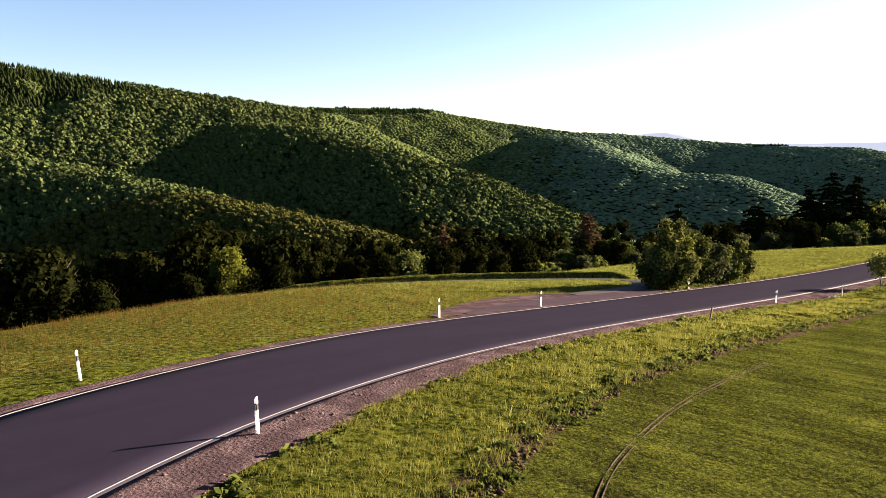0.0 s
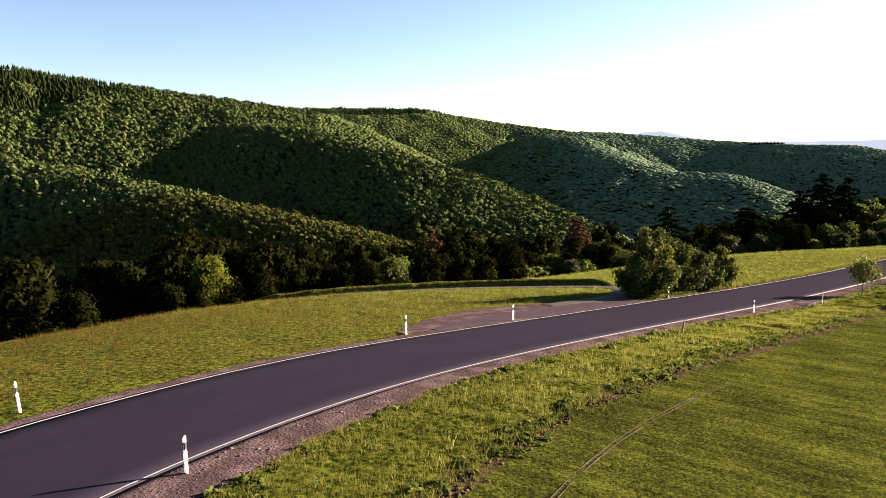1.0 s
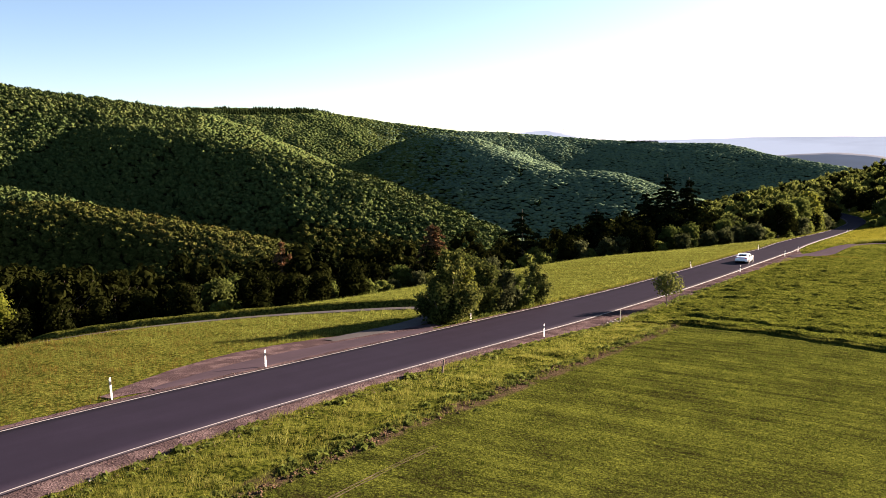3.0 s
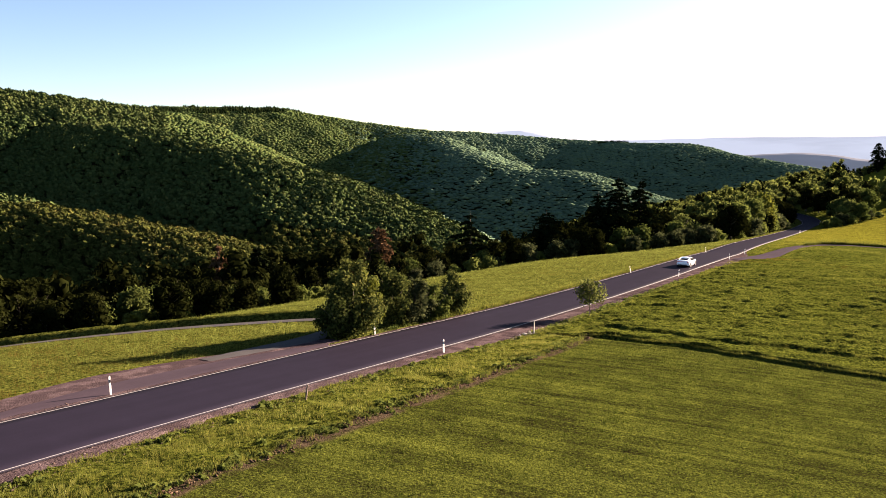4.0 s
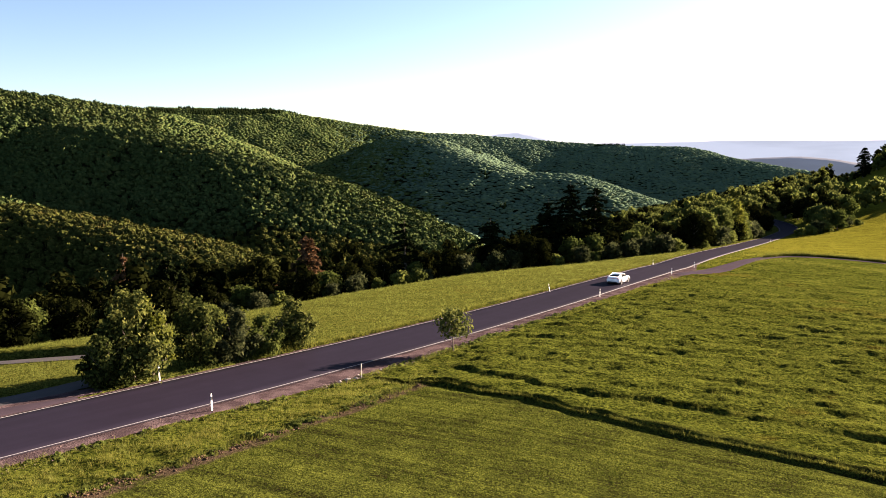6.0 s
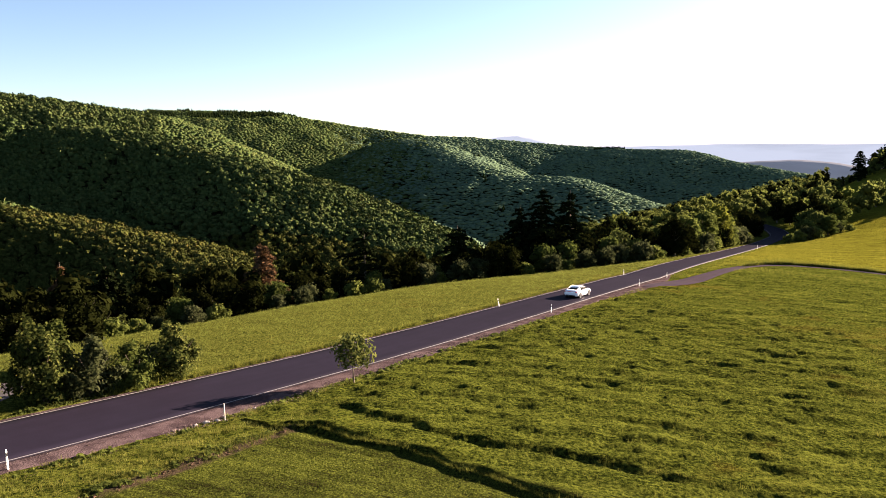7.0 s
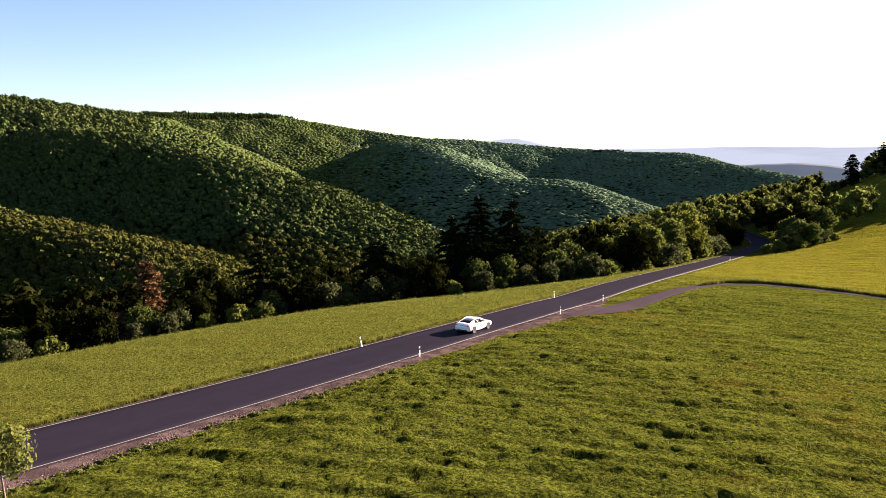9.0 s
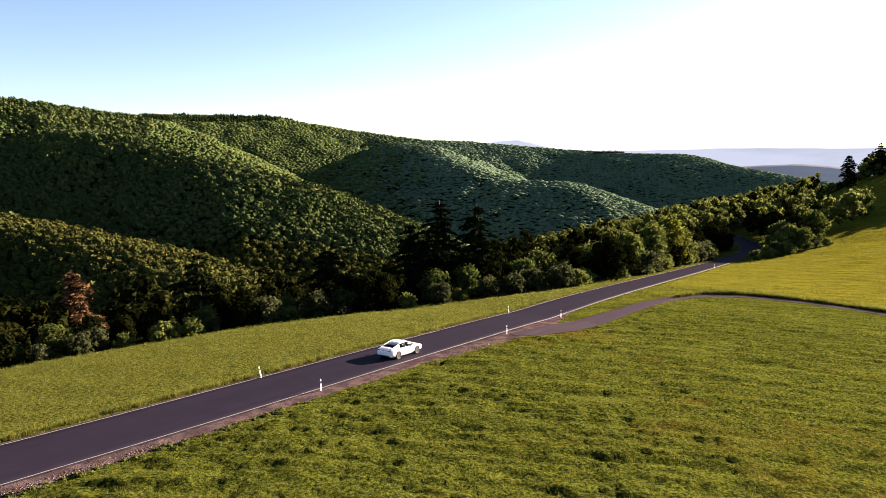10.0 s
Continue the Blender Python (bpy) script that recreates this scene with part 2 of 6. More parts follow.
def canopy_material(name, stops, relief):
    """Treetops seen from afar: every crown has a tint of its own, and stands differ."""
    m, nt, b = mat_new(name)
    geo = nt.nodes.new("ShaderNodeNewGeometry")
    pos = geo.outputs["Position"]
    stand_tint = calc(nt, "ADD", calc(nt, "MULTIPLY", noise_tex(nt, 0.006, 3.0, vec=pos), 0.3), calc(nt, "MULTIPLY", noise_tex(nt, 0.1, 1.0, vec=pos), 0.55))
    f = calc(nt, "ADD", calc(nt, "MULTIPLY", geo.outputs["Random Per Island"], 0.22), stand_tint)
    leaf = noise_tex(nt, 0.7, 5.0, 0.75, vec=pos)
    f = calc(nt, "ADD", f, calc(nt, "MULTIPLY", calc(nt, "SUBTRACT", leaf, 0.5), 0.55))
    nt.links.new(ramp(nt, f, stops), b.inputs["Base Color"])
    bump(nt, b, leaf, 1.0, relief)
    matte(nt, b)
    return m


def plain(name, color, rough=0.6, metal=0.0, grain=0.15, scale=30.0, spec=0.5, coat=0.0):
    """A surface with slight grain."""
    m, nt, b = mat_new(name)
    n = noise_tex(nt, scale, 5.0, vec=nt.nodes.new("ShaderNodeTexCoord").outputs["Object"])
    dark = tuple(c * (1 - grain) for c in color)
    lite = tuple(min(1.0, c * (1 + grain)) for c in color)
    nt.links.new(ramp(nt, n, [(0.3, dark), (0.7, lite)]), b.inputs["Base Color"])
    b.inputs["Roughness"].default_value, b.inputs["Metallic"].default_value = rough, metal
    b.inputs["Specular IOR Level"].default_value = spec
    b.inputs["Coat Weight"].default_value = coat
    return m


def make_ground_material():
    m, nt, b = mat_new("ground_cover")
    u, v = plan_coords(nt)
    pos = position(nt)
    big, mid, fine = noise_tex(nt, 0.035, 3.0, vec=pos), noise_tex(nt, 0.35, 5.0, 0.65, vec=pos), noise_tex(nt, 4.0, 6.0, 0.7, vec=pos)
    wob = calc(nt, "MULTIPLY", calc(nt, "SUBTRACT", mid, 0.5), 3.0)
    swath = nt.nodes.new("ShaderNodeCombineXYZ")
    nt.links.new(calc(nt, "MULTIPLY", calc(nt, "ADD", u, calc(nt, "MULTIPLY", v, 0.5)), 0.75), swath.inputs[0])
    nt.links.new(calc(nt, "MULTIPLY", v, 0.11), swath.inputs[1])
    streak = calc(nt, "MULTIPLY", calc(nt, "SUBTRACT", noise_tex(nt, 1.0, 3.0, 0.6, vec=swath.outputs[0]), 0.5), 0.35)
    lush = ramp(nt, calc(nt, "ADD", fine, streak), [(0.40, (0.0100, 0.0135, 0.0024)), (0.50, (0.0345, 0.0435, 0.0066)), (0.62, (0.0800, 0.0910, 0.0132))])
    pale = ramp(nt, fine, [(0.38, (0.01234, 0.0161, 0.003129)), (0.5, (0.04524, 0.05364, 0.00939)), (0.62, (0.1069, 0.1096, 0.02145))])
    dry = ramp(nt, fine, [(0.25, (0.0285, 0.0190, 0.0036)), (0.5, (0.0690, 0.0490, 0.0080)), (0.8, (0.1090, 0.0735, 0.0180))])
    meadow = mix(nt, step(nt, calc(nt, "ADD", big, calc(nt, "MULTIPLY", mid, 0.5)), 0.85, 1.15), mix(nt, step(nt, v, 5.0, 9.0), lush, pale), dry)
    drill = nt.nodes.new("ShaderNodeCombineXYZ")
    nt.links.new(calc(nt, "MULTIPLY", calc(nt, "ADD", u, calc(nt, "MULTIPLY", v, 0.22)), 1.9), drill.inputs[0])
    nt.links.new(calc(nt, "MULTIPLY", v, 0.045), drill.inputs[1])
    row = calc(nt, "SUBTRACT", noise_tex(nt, 1.0, 2.5, 0.6, vec=drill.outputs[0]), 0.5)
    tuft = noise_tex(nt, 9.0, 5.0, 0.8, vec=pos)
    cf = calc(nt, "ADD", calc(nt, "ADD", calc(nt, "MULTIPLY", tuft, 0.75), calc(nt, "MULTIPLY", mid, 0.25)), calc(nt, "MULTIPLY", row, 0.2))
    crop = ramp(nt, cf, [(0.41, (0.0138, 0.01242, 0.004784)), (0.47, (0.02576, 0.03036, 0.006072)), (0.53, (0.0483, 0.05888, 0.00966)), (0.60, (0.08832, 0.09752, 0.01564))])
    ripe = ramp(nt, calc(nt, "ADD", fine, streak), [(0.39, (0.01869, 0.02032, 0.002844)), (0.49, (0.07103, 0.07315, 0.008127)), (0.61, (0.1346, 0.1301, 0.01625))])
    slope = calc(nt, "MULTIPLY", step(nt, calc(nt, "ADD", u, wob), 158.0, 164.0), step(nt, v, 0.0, -3.0))
    meadow = mix(nt, slope, meadow, ripe)
    soil = ramp(nt, fine, [(0.3, (0.028, 0.020, 0.0125)), (0.7, (0.074, 0.054, 0.035))])
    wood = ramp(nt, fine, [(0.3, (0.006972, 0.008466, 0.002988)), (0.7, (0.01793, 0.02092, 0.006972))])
    # the sown field: right of the verge, short of the grass strip
    turn = calc(nt, "MAXIMUM", calc(nt, "SUBTRACT", -30.0, u), 0.0)
    vb = calc(nt, "ADD", v, calc(nt, "MULTIPLY", calc(nt, "MULTIPLY", turn, turn), 0.0098))
    in_v = step(nt, calc(nt, "ADD", vb, calc(nt, "MULTIPLY", wob, 0.4)), -6.2, -7.0)
    in_u = step(nt, calc(nt, "ADD", u, calc(nt, "MULTIPLY", v, 0.1)), 13.0, 12.2)
    field = calc(nt, "MULTIPLY", in_v, in_u)
    col = mix(nt, field, meadow, crop)
    bare = calc(nt, "MULTIPLY", step(nt, calc(nt, "ABSOLUTE", calc(nt, "ADD", calc(nt, "ADD", vb, 6.6), calc(nt, "MULTIPLY", wob, 0.4))), 0.8, 0.3), in_u)
    bare = calc(nt, "MULTIPLY", bare, step(nt, mid, 0.36, 0.5))
    col = mix(nt, bare, col, soil)
    # woodland floor past the meadow's edge and on the far hills, tree shade put into its colour
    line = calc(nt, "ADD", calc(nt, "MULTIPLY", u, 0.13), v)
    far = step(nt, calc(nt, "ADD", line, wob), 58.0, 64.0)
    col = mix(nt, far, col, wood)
    nt.links.new(col, b.inputs["Base Color"])
    bump(nt, b, calc(nt, "ADD", calc(nt, "MULTIPLY", fine, 0.8), mid), 1.0, 0.55)
    matte(nt, b)
    return m


def make_asphalt(name, tone):
    m, nt, b = mat_new(name)
    pos = position(nt)
    u, v = plan_coords(nt)
    lane = nt.nodes.new("ShaderNodeCombineXYZ")
    nt.links.new(calc(nt, "MULTIPLY", u, 0.04), lane.inputs[0])
    nt.links.new(calc(nt, "MULTIPLY", v, 0.9), lane.inputs[1])
    streak = noise_tex(nt, 1.0, 4.0, vec=lane.outputs[0])
    f = calc(nt, "ADD", calc(nt, "MULTIPLY", streak, 0.6), calc(nt, "MULTIPLY", noise_tex(nt, 0.6, 5.0, vec=pos), 0.4))
    base = ramp(nt, f, [(0.3, tuple(c * 0.75 for c in tone)), (0.55, tone), (0.8, tuple(c * 1.35 for c in tone))])
    grit = noise_tex(nt, 90.0, 3.0, 0.8, vec=pos)
    col = mix(nt, 0.5, base, ramp(nt, grit, [(0.3, (0.25, 0.25, 0.25)), (0.7, (1, 1, 1))]), "MULTIPLY")
    nt.links.new(col, b.inputs["Base Color"])
    bump(nt, b, grit, 0.5, 0.006)
    matte(nt, b, 0.02, 0.5)
    return m


def make_gravel():
    m, nt, b = mat_new("gravel_earth")
    pos = position(nt)
    cells = nod(nt, "ShaderNodeTexVoronoi", Scale=9.0)
    nt.links.new(pos, cells.inputs["Vector"])
    small = noise_tex(nt, 20.0, 5.0, 0.75, vec=pos)
    patch = noise_tex(nt, 0.7, 4.0, vec=pos)
    stones = ramp(nt, small, [(0.25, (0.02852, 0.01961, 0.01951)), (0.5, (0.06802, 0.04791, 0.04872)), (0.75, (0.136, 0.109, 0.1105))])
    earth = ramp(nt, small, [(0.3, (0.02324, 0.01668, 0.01699)), (0.7, (0.05346, 0.03792, 0.04063))])
    col = mix(nt, step(nt, patch, 0.42, 0.62), earth, stones)
    nt.links.new(col, b.inputs["Base Color"])
    bump(nt, b, calc(nt, "ADD", small, cells.outputs["Distance"]), 0.8, 0.05)
    matte(nt, b)
    return m


M_GROUND = make_ground_material()
M_ASPHALT = make_asphalt("asphalt", (0.01195, 0.009459, 0.01799))
M_TRACK = make_asphalt("worn_track", (0.04234, 0.03069, 0.03869))
M_FARM_TRACK = make_asphalt("pale_farm_track", (0.05851, 0.05461, 0.05461))
M_GRAVEL = make_gravel()
M_LINE = plain("road_paint", (0.1704, 0.1631, 0.1619), 0.7, grain=0.22, scale=6.0, spec=0.1)
M_POST = leafy("white_plastic", [(0.2, (0.84, 0.84, 0.82)), (0.8, (0.88, 0.88, 0.86))], 0.3, 0.4, 5.0, 0.4)
M_BLACK = plain("black_plastic", (0.02, 0.02, 0.02), 0.5)
M_REFLECT = plain("grey_reflector", (0.5, 0.5, 0.52), 0.25)
M_STAKE = plain("weathered_wood", (0.16, 0.11, 0.075), 0.9, grain=0.4, scale=12.0)
M_PALE_STAKE = plain("pale_wood", (0.5, 0.45, 0.38), 0.85, grain=0.3, scale=12.0)
M_STONE = plain("pale_stone", (0.3, 0.26, 0.225), 0.9, grain=0.3, scale=8.0)
M_BARK = plain("bark", (0.085, 0.065, 0.045), 0.95, grain=0.4, scale=9.0)
M_LEAF = leafy("leaf_green", [(0.15, (0.02152, 0.03108, 0.007172)), (0.5, (0.04065, 0.05499, 0.01195)), (0.95, (0.08129, 0.09563, 0.02152))], 0.45)
M_LEAF_SUN = leafy("leaf_bright_green", [(0.15, (0.04361, 0.05738, 0.01148)), (0.5, (0.07573, 0.09409, 0.02065)), (0.95, (0.1239, 0.1377, 0.02984))], 0.55)
M_LEAF_YELLOW = leafy("leaf_yellow_green", [(0.15, (0.03266, 0.04199, 0.006998)), (0.5, (0.07076, 0.08395, 0.01166)), (0.95, (0.1293, 0.1338, 0.01866))], 0.6)
M_LEAF_BUSH = leafy("bush_leaf", [(0.15, (0.00734, 0.01101, 0.003669)), (0.5, (0.0318, 0.04159, 0.009783)), (0.95, (0.1223, 0.1285, 0.0318))], 0.35, island=0.5)
M_LEAF_MID = leafy("leaf_mid_green", [(0.15, (0.02925, 0.03825, 0.01125)), (0.5, (0.05175, 0.06525, 0.01575)), (0.95, (0.081, 0.09225, 0.0225))], 0.55)
M_LEAF_PALE = leafy("leaf_grey_green", [(0.15, (0.009825, 0.0131, 0.00546)), (0.5, (0.02839, 0.03494, 0.0131)), (0.95, (0.07206, 0.0786, 0.03385))], 0.45)
# Shade on belt and slope is put into this near-black leaf colour.
M_LEAF_SHADE = leafy("leaf_green_shaded", [(0.15, (0.002588, 0.003622, 0.001035)), (0.5, (0.005382, 0.006934, 0.00176)), (0.95, (0.0119, 0.01346, 0.003105))], 0.2)
M_LEAF_YOUNG = leafy("young_leaf", [(0.15, (0.0225, 0.03, 0.0075)), (0.5, (0.06875, 0.0825, 0.02)), (0.95, (0.15, 0.1562, 0.0425))], 0.4, island=0.5)
# Dark needles, lowered further so the colour carries their shaded side.
M_NEEDLE = leafy("needle_dark_shaded", [(0.15, (0.001992, 0.003486, 0.001494)), (0.5, (0.00498, 0.00747, 0.00249)), (0.95, (0.00996, 0.01394, 0.004482))], 0.05)
M_NEEDLE_RED = leafy("needle_dead_red", [(0.15, (0.03071, 0.01577, 0.00747)), (0.5, (0.06756, 0.03706, 0.01718)), (0.95, (0.1044, 0.06308, 0.02988))], 0.15)
M_GRASS = leafy("grass_blade", [(0.1, (0.02615, 0.03409, 0.006835)), (0.45, (0.07626, 0.0872, 0.01526)), (0.8, (0.1502, 0.1508, 0.02735)), (1.0, (0.206, 0.1843, 0.04996))], 0.43, island=0.6)
M_GRASS_PALE = leafy("grass_pale_heads", [(0.1, (0.03085, 0.04022, 0.007314)), (0.45, (0.08131, 0.09754, 0.01706)), (0.8, (0.1514, 0.1675, 0.03659)), (1.0, (0.2355, 0.2378, 0.0762))], 0.6, island=0.6)
M_GRASS_RIPE = leafy("grass_flowering", [(0.1, (0.02991, 0.03251, 0.004876)), (0.45, (0.07477, 0.07721, 0.009752)), (0.8, (0.1272, 0.126, 0.01625)), (1.0, (0.172, 0.1544, 0.02844))], 0.5, island=0.6)
M_GRASS_DRY = leafy("grass_seeding", [(0.1, (0.027, 0.02092, 0.004506)), (0.5, (0.06298, 0.04666, 0.009655)), (0.8, (0.1057, 0.06436, 0.01609)), (1.0, (0.1305, 0.06757, 0.02415))], 0.4, island=0.6)
M_CROP = leafy("young_crop", [(0.1, (0.01448, 0.02212, 0.004023)), (0.5, (0.03799, 0.05212, 0.008047)), (1.0, (0.08142, 0.09587, 0.01689))], 0.35, island=0.6)
M_FOREST = canopy_material("forest_crown", [(0.2, (0.0188, 0.02599, 0.006317)), (0.45, (0.0357, 0.0439, 0.01012)), (0.65, (0.05822, 0.06177, 0.01517)), (0.95, (0.1221, 0.07801, 0.02528))], 1.7)
M_FOREST_MID = canopy_material("upper_forest_crown", [(0.2, (0.01749, 0.03183, 0.01068)), (0.45, (0.03499, 0.05454, 0.01733)), (0.65, (0.0583, 0.07577, 0.02266)), (0.95, (0.102, 0.0909, 0.03335))], 1.7)
# Distance haze is put into these paler, bluer crown colours.
M_FOREST_HAZE = canopy_material("hazed_forest_crown", [(0.2, (0.04261, 0.07106, 0.05258)), (0.5, (0.06177, 0.09548, 0.05951)), (0.7, (0.082, 0.1168, 0.06347)), (0.95, (0.1108, 0.1337, 0.06548))], 0.8)
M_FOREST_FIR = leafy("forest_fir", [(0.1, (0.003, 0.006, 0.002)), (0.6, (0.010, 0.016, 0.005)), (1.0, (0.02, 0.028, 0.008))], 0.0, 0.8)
M_RUT = plain("trodden_soil", (0.044, 0.036, 0.026), 0.95, grain=0.55, scale=5.0, spec=0.0)
M_SOIL = plain("bare_soil", (0.06225, 0.04067, 0.02739), 0.95, grain=0.4, scale=3.0, spec=0.0)


# ---- the ground: one sheet to the horizon, finer near the road ----
def spread(pieces):
    """Grid lines: (start, end, step) pieces joined."""
    out = []
    for a, b, s in pieces:
        out += list(np.arange(a, b - 1e-6, s))
    return np.array(out + [pieces[-1][1]])


LANES = [[(-33, 8.0), (-20, 11.0), (-10, 10.8), (-3, 11.7), (2, 13.0), (6, 15.4), (8.2, 18.0), (8.0, 20.8), (4, 25.0), (-3, 31.3), (-11, 36.7), (-24, 45)],
         [(93, -0.2), (104, -5.2), (122, -6.8), (132, -7.6), (141, -9.2), (148, -12), (153, -18), (155.5, -28), (157, -45), (159, -80)]]


def lane_distance(u, v):
    """Distance to the nearest of the unmade lanes."""
    best = np.full(np.shape(u), 1e3)
    for lane in LANES:
        for (a, b), (c, d) in zip(lane, lane[1:]):
            t = np.clip(((u - a) * (c - a) + (v - b) * (d - b)) / ((c - a) ** 2 + (d - b) ** 2), 0, 1)
            best = np.minimum(best, np.hypot(u - a - t * (c - a), v - b - t * (d - b)))
    return best


def rows(u, v):
    """Uneven low ridges across the slope, left by mowing."""
    a = u + 0.5 * v
    return (0.6 * wave(a, v * 0.1, 3.6, 24) + 0.5 * wave(a, v * 0.16, 5.0, 26)) * (0.75 + 0.4 * wave(u, v, 11.0, 25))


HOLLOWS = [(35.4, -19.0, 0.6), (34.2, -19.6, 0.4), (24.3, -22.7, 0.5), (29.1, -15.7, 0.45), (43.2, -11.2, 0.5), (38.5, -18.2, 0.4), (31.6, -20.4, 0.35)]


def hay_edge(v):
    """Where the standing hay begins beside the sown field."""
    return np.interp(-v, [5.4, 6.1, 7.7, 10.5, 14, 18.5, 24, 28, 40, 62], [11.9, 13.0, 14.0, 13.7, 14.2, 13.9, 13.8, 14.3, 15.8, 19.0]) + 0.12 * wave(v, v * 0, 3.1, 70)


def hay_step(v):
    """The second, fainter cut edge behind it."""
    return np.interp(-v, [5, 7.5, 12.7, 16, 18, 22, 27, 32, 62], [18.6, 18.4, 18.1, 17.9, 18.3, 19.4, 20.2, 21.4, 27.0]) + 0.25 * wave(v, v * 0, 4.3, 71)


def tussocks(u, v):
    """Uneven surface of the grassland; flat along the road and the lanes."""
    right, left = smooth((road_right(u) - 2.5 - v) / 2.0), smooth((v - road_left(u) - 1.5) / 2.0)
    near = smooth((300 - np.abs(u)) / 60) * smooth((90 - np.abs(v)) / 20) * smooth((lane_distance(u, v) - 2.2) / 2.0)
    sown = smooth((-6.0 - v) / 1.5) * smooth((12.5 - u - 0.1 * v) / 2.0)
    x, y = to_xy(u, v)
    rough = 0.08 * wave(x, y, 6.0, 21) + 0.06 * wave(x, y, 2.6, 22) + 0.06 * wave(x, y, 2.05, 23) + 0.2 * rows(u, v)
    # sown rows: shallow furrows along the drill
    furrow = 0.06 * (1 - 0.6 * smooth((u + 0.22 * v + 8) / -14)) * wave(u + 0.22 * v + 0.15 * wave(u, v, 14.0, 28), v * 0.04, 2.7, 27)
    furrow = furrow * smooth((-7.0 - v) / 1.5) * smooth((hay_edge(v) - 0.8 - u) / 1.0) * smooth((62 + u) / 10)
    # the cut edges of the standing hay, with a strip between them
    p, q = u - hay_edge(v), u - hay_step(v)
    hay = 0.17 * smooth(p / 0.22) * (1 - 0.7 * smooth((p - 0.6) / 3.0)) - 0.12 * np.exp(-((p + 0.2) / 0.22) ** 2)
    hay = hay + (0.2 * smooth(q / 0.35) - 0.1 * np.exp(-((q + 0.25) / 0.3) ** 2)) * (0.8 + 0.35 * wave(v, v * 0, 4.0, 72))
    hay = hay * smooth((-5.4 - v) / 0.8) * smooth((70 + v) / 8) * smooth((38 - u) / 16) + furrow
    calm = 1 - 0.65 * smooth((p + 1.5) / 1.5) * smooth((3.0 - q) / 2.0) * smooth((-5 - v) / 2)
    for hu, hv, size in HOLLOWS:
        hay = hay - 0.2 * np.exp(-(((u - hu) ** 2 + (v - hv) ** 2) / size ** 2))
    return near * (right * (1 - 0.92 * sown) + 0.8 * left) * rough * calm + hay


def build_ground():
    us = spread([(-4900, -2600, 150), (-2600, -300, 60), (-300, -90, 10), (-90, -75, 2.5), (-75, -34, 1.0), (-34, 12, 0.42), (12, 23, 0.16), (23, 26, 0.4), (26, 130, 0.75), (130, 150, 1.0), (150, 300, 3), (300, 700, 20), (700, 3300, 40), (3300, 4900, 80)])
    vs = spread([(-4900, -2500, 150), (-2500, -300, 60), (-300, -60, 10), (-60, 14, 1.0), (14, 80, 2.4), (80, 300, 12), (300, 2400, 36), (2400, 4900, 80)])
    uu, vv = np.meshgrid(us, vs, indexing="ij")
    xx, yy = to_xy(uu, vv)
    zz = ground(xx, yy)
    on_road = (vv > road_right(uu) - 0.6) & (vv < road_left(uu) + 0.6) & (uu > -130) & (uu < 330)
    zz = zz - 0.18 * on_road
    # tussocky surface of the fields
    zz = zz + tussocks(uu, vv)
    n, k = uu.shape
    ids = np.arange(n * k).reshape(n, k)
    faces = np.stack([ids[:-1, :-1], ids[1:, :-1], ids[1:, 1:], ids[:-1, 1:]], -1).reshape(-1, 4)
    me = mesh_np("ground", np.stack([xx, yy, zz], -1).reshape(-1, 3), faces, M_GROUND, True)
    return tagged(new("ground", me), "grassy hillside with meadow, sown field and wooded slopes", "ground", kind="structure")


build_ground()


def strip(name, us, left, right, lift, mat, thick=0.12, cross=6, label="", category="", ragged=0.0, seed=1, kind="structure", drop=0.0, flush=None):
    """A slab over the ground between two edges given in v for every u."""
    us = np.asarray(us, float)
    rs = np.random.RandomState(seed)
    l, r = np.asarray(left, float), np.asarray(right, float)
    q = np.linspace(0, 1, cross)
    uu = np.repeat(us[:, None], cross, 1)
    vv = r[:, None] + (l - r)[:, None] * q[None, :]
    xx, yy = to_xy(uu, vv)
    zz = ground(xx, yy) + lift
    zz[:, 0] -= drop if flush != 'right' else 0.0
    zz[:, -1] -= drop if flush != 'left' else 0.0
    n = len(us)
    top = np.stack([xx, yy, zz], -1).reshape(-1, 3)
    ids = np.arange(n * cross).reshape(n, cross)
    faces = [np.stack([ids[:-1, :-1], ids[1:, :-1], ids[1:, 1:], ids[:-1, 1:]], -1).reshape(-1, 4)]
    verts = [top]
    base = n * cross
    for col in (0, cross - 1):
        low = top.reshape(n, cross, 3)[:, col].copy()
        low[:, 2] -= thick
        verts.append(low)
        li = np.arange(base, base + n)
        base += n
        a, b = (ids[:, col], li) if col == 0 else (li, ids[:, col])
        faces.append(np.stack([a[:-1], b[:-1], b[1:], a[1:]], -1))
    me = mesh_np(name, np.concatenate(verts), np.concatenate(faces), mat, False)
    return tagged(new(name, me), label, category, kind=kind)


ROAD_US = np.concatenate([np.arange(-130, -70, 3.0), np.arange(-70, 130, 1.5), np.arange(130, 328, 2.0)])
road = strip("road", ROAD_US, road_left(ROAD_US) + 0.18, road_right(ROAD_US) - 0.18, 0.03, M_ASPHALT, 0.25, 8, "dark grey asphalt country road with white edge lines", "road")
for line_us in (ROAD_US[ROAD_US < 117], ROAD_US[ROAD_US > 262]):
    strip("edge_line", line_us, road_right(line_us) + 0.04, road_right(line_us) - 0.04, 0.036, M_LINE, 0.004, 2, "white painted edge line on the asphalt", "road marking")
strip("edge_line", ROAD_US, road_left(ROAD_US) + 0.05, road_left(ROAD_US) - 0.05, 0.036, M_LINE, 0.004, 2, "white painted edge line on the asphalt", "road marking")


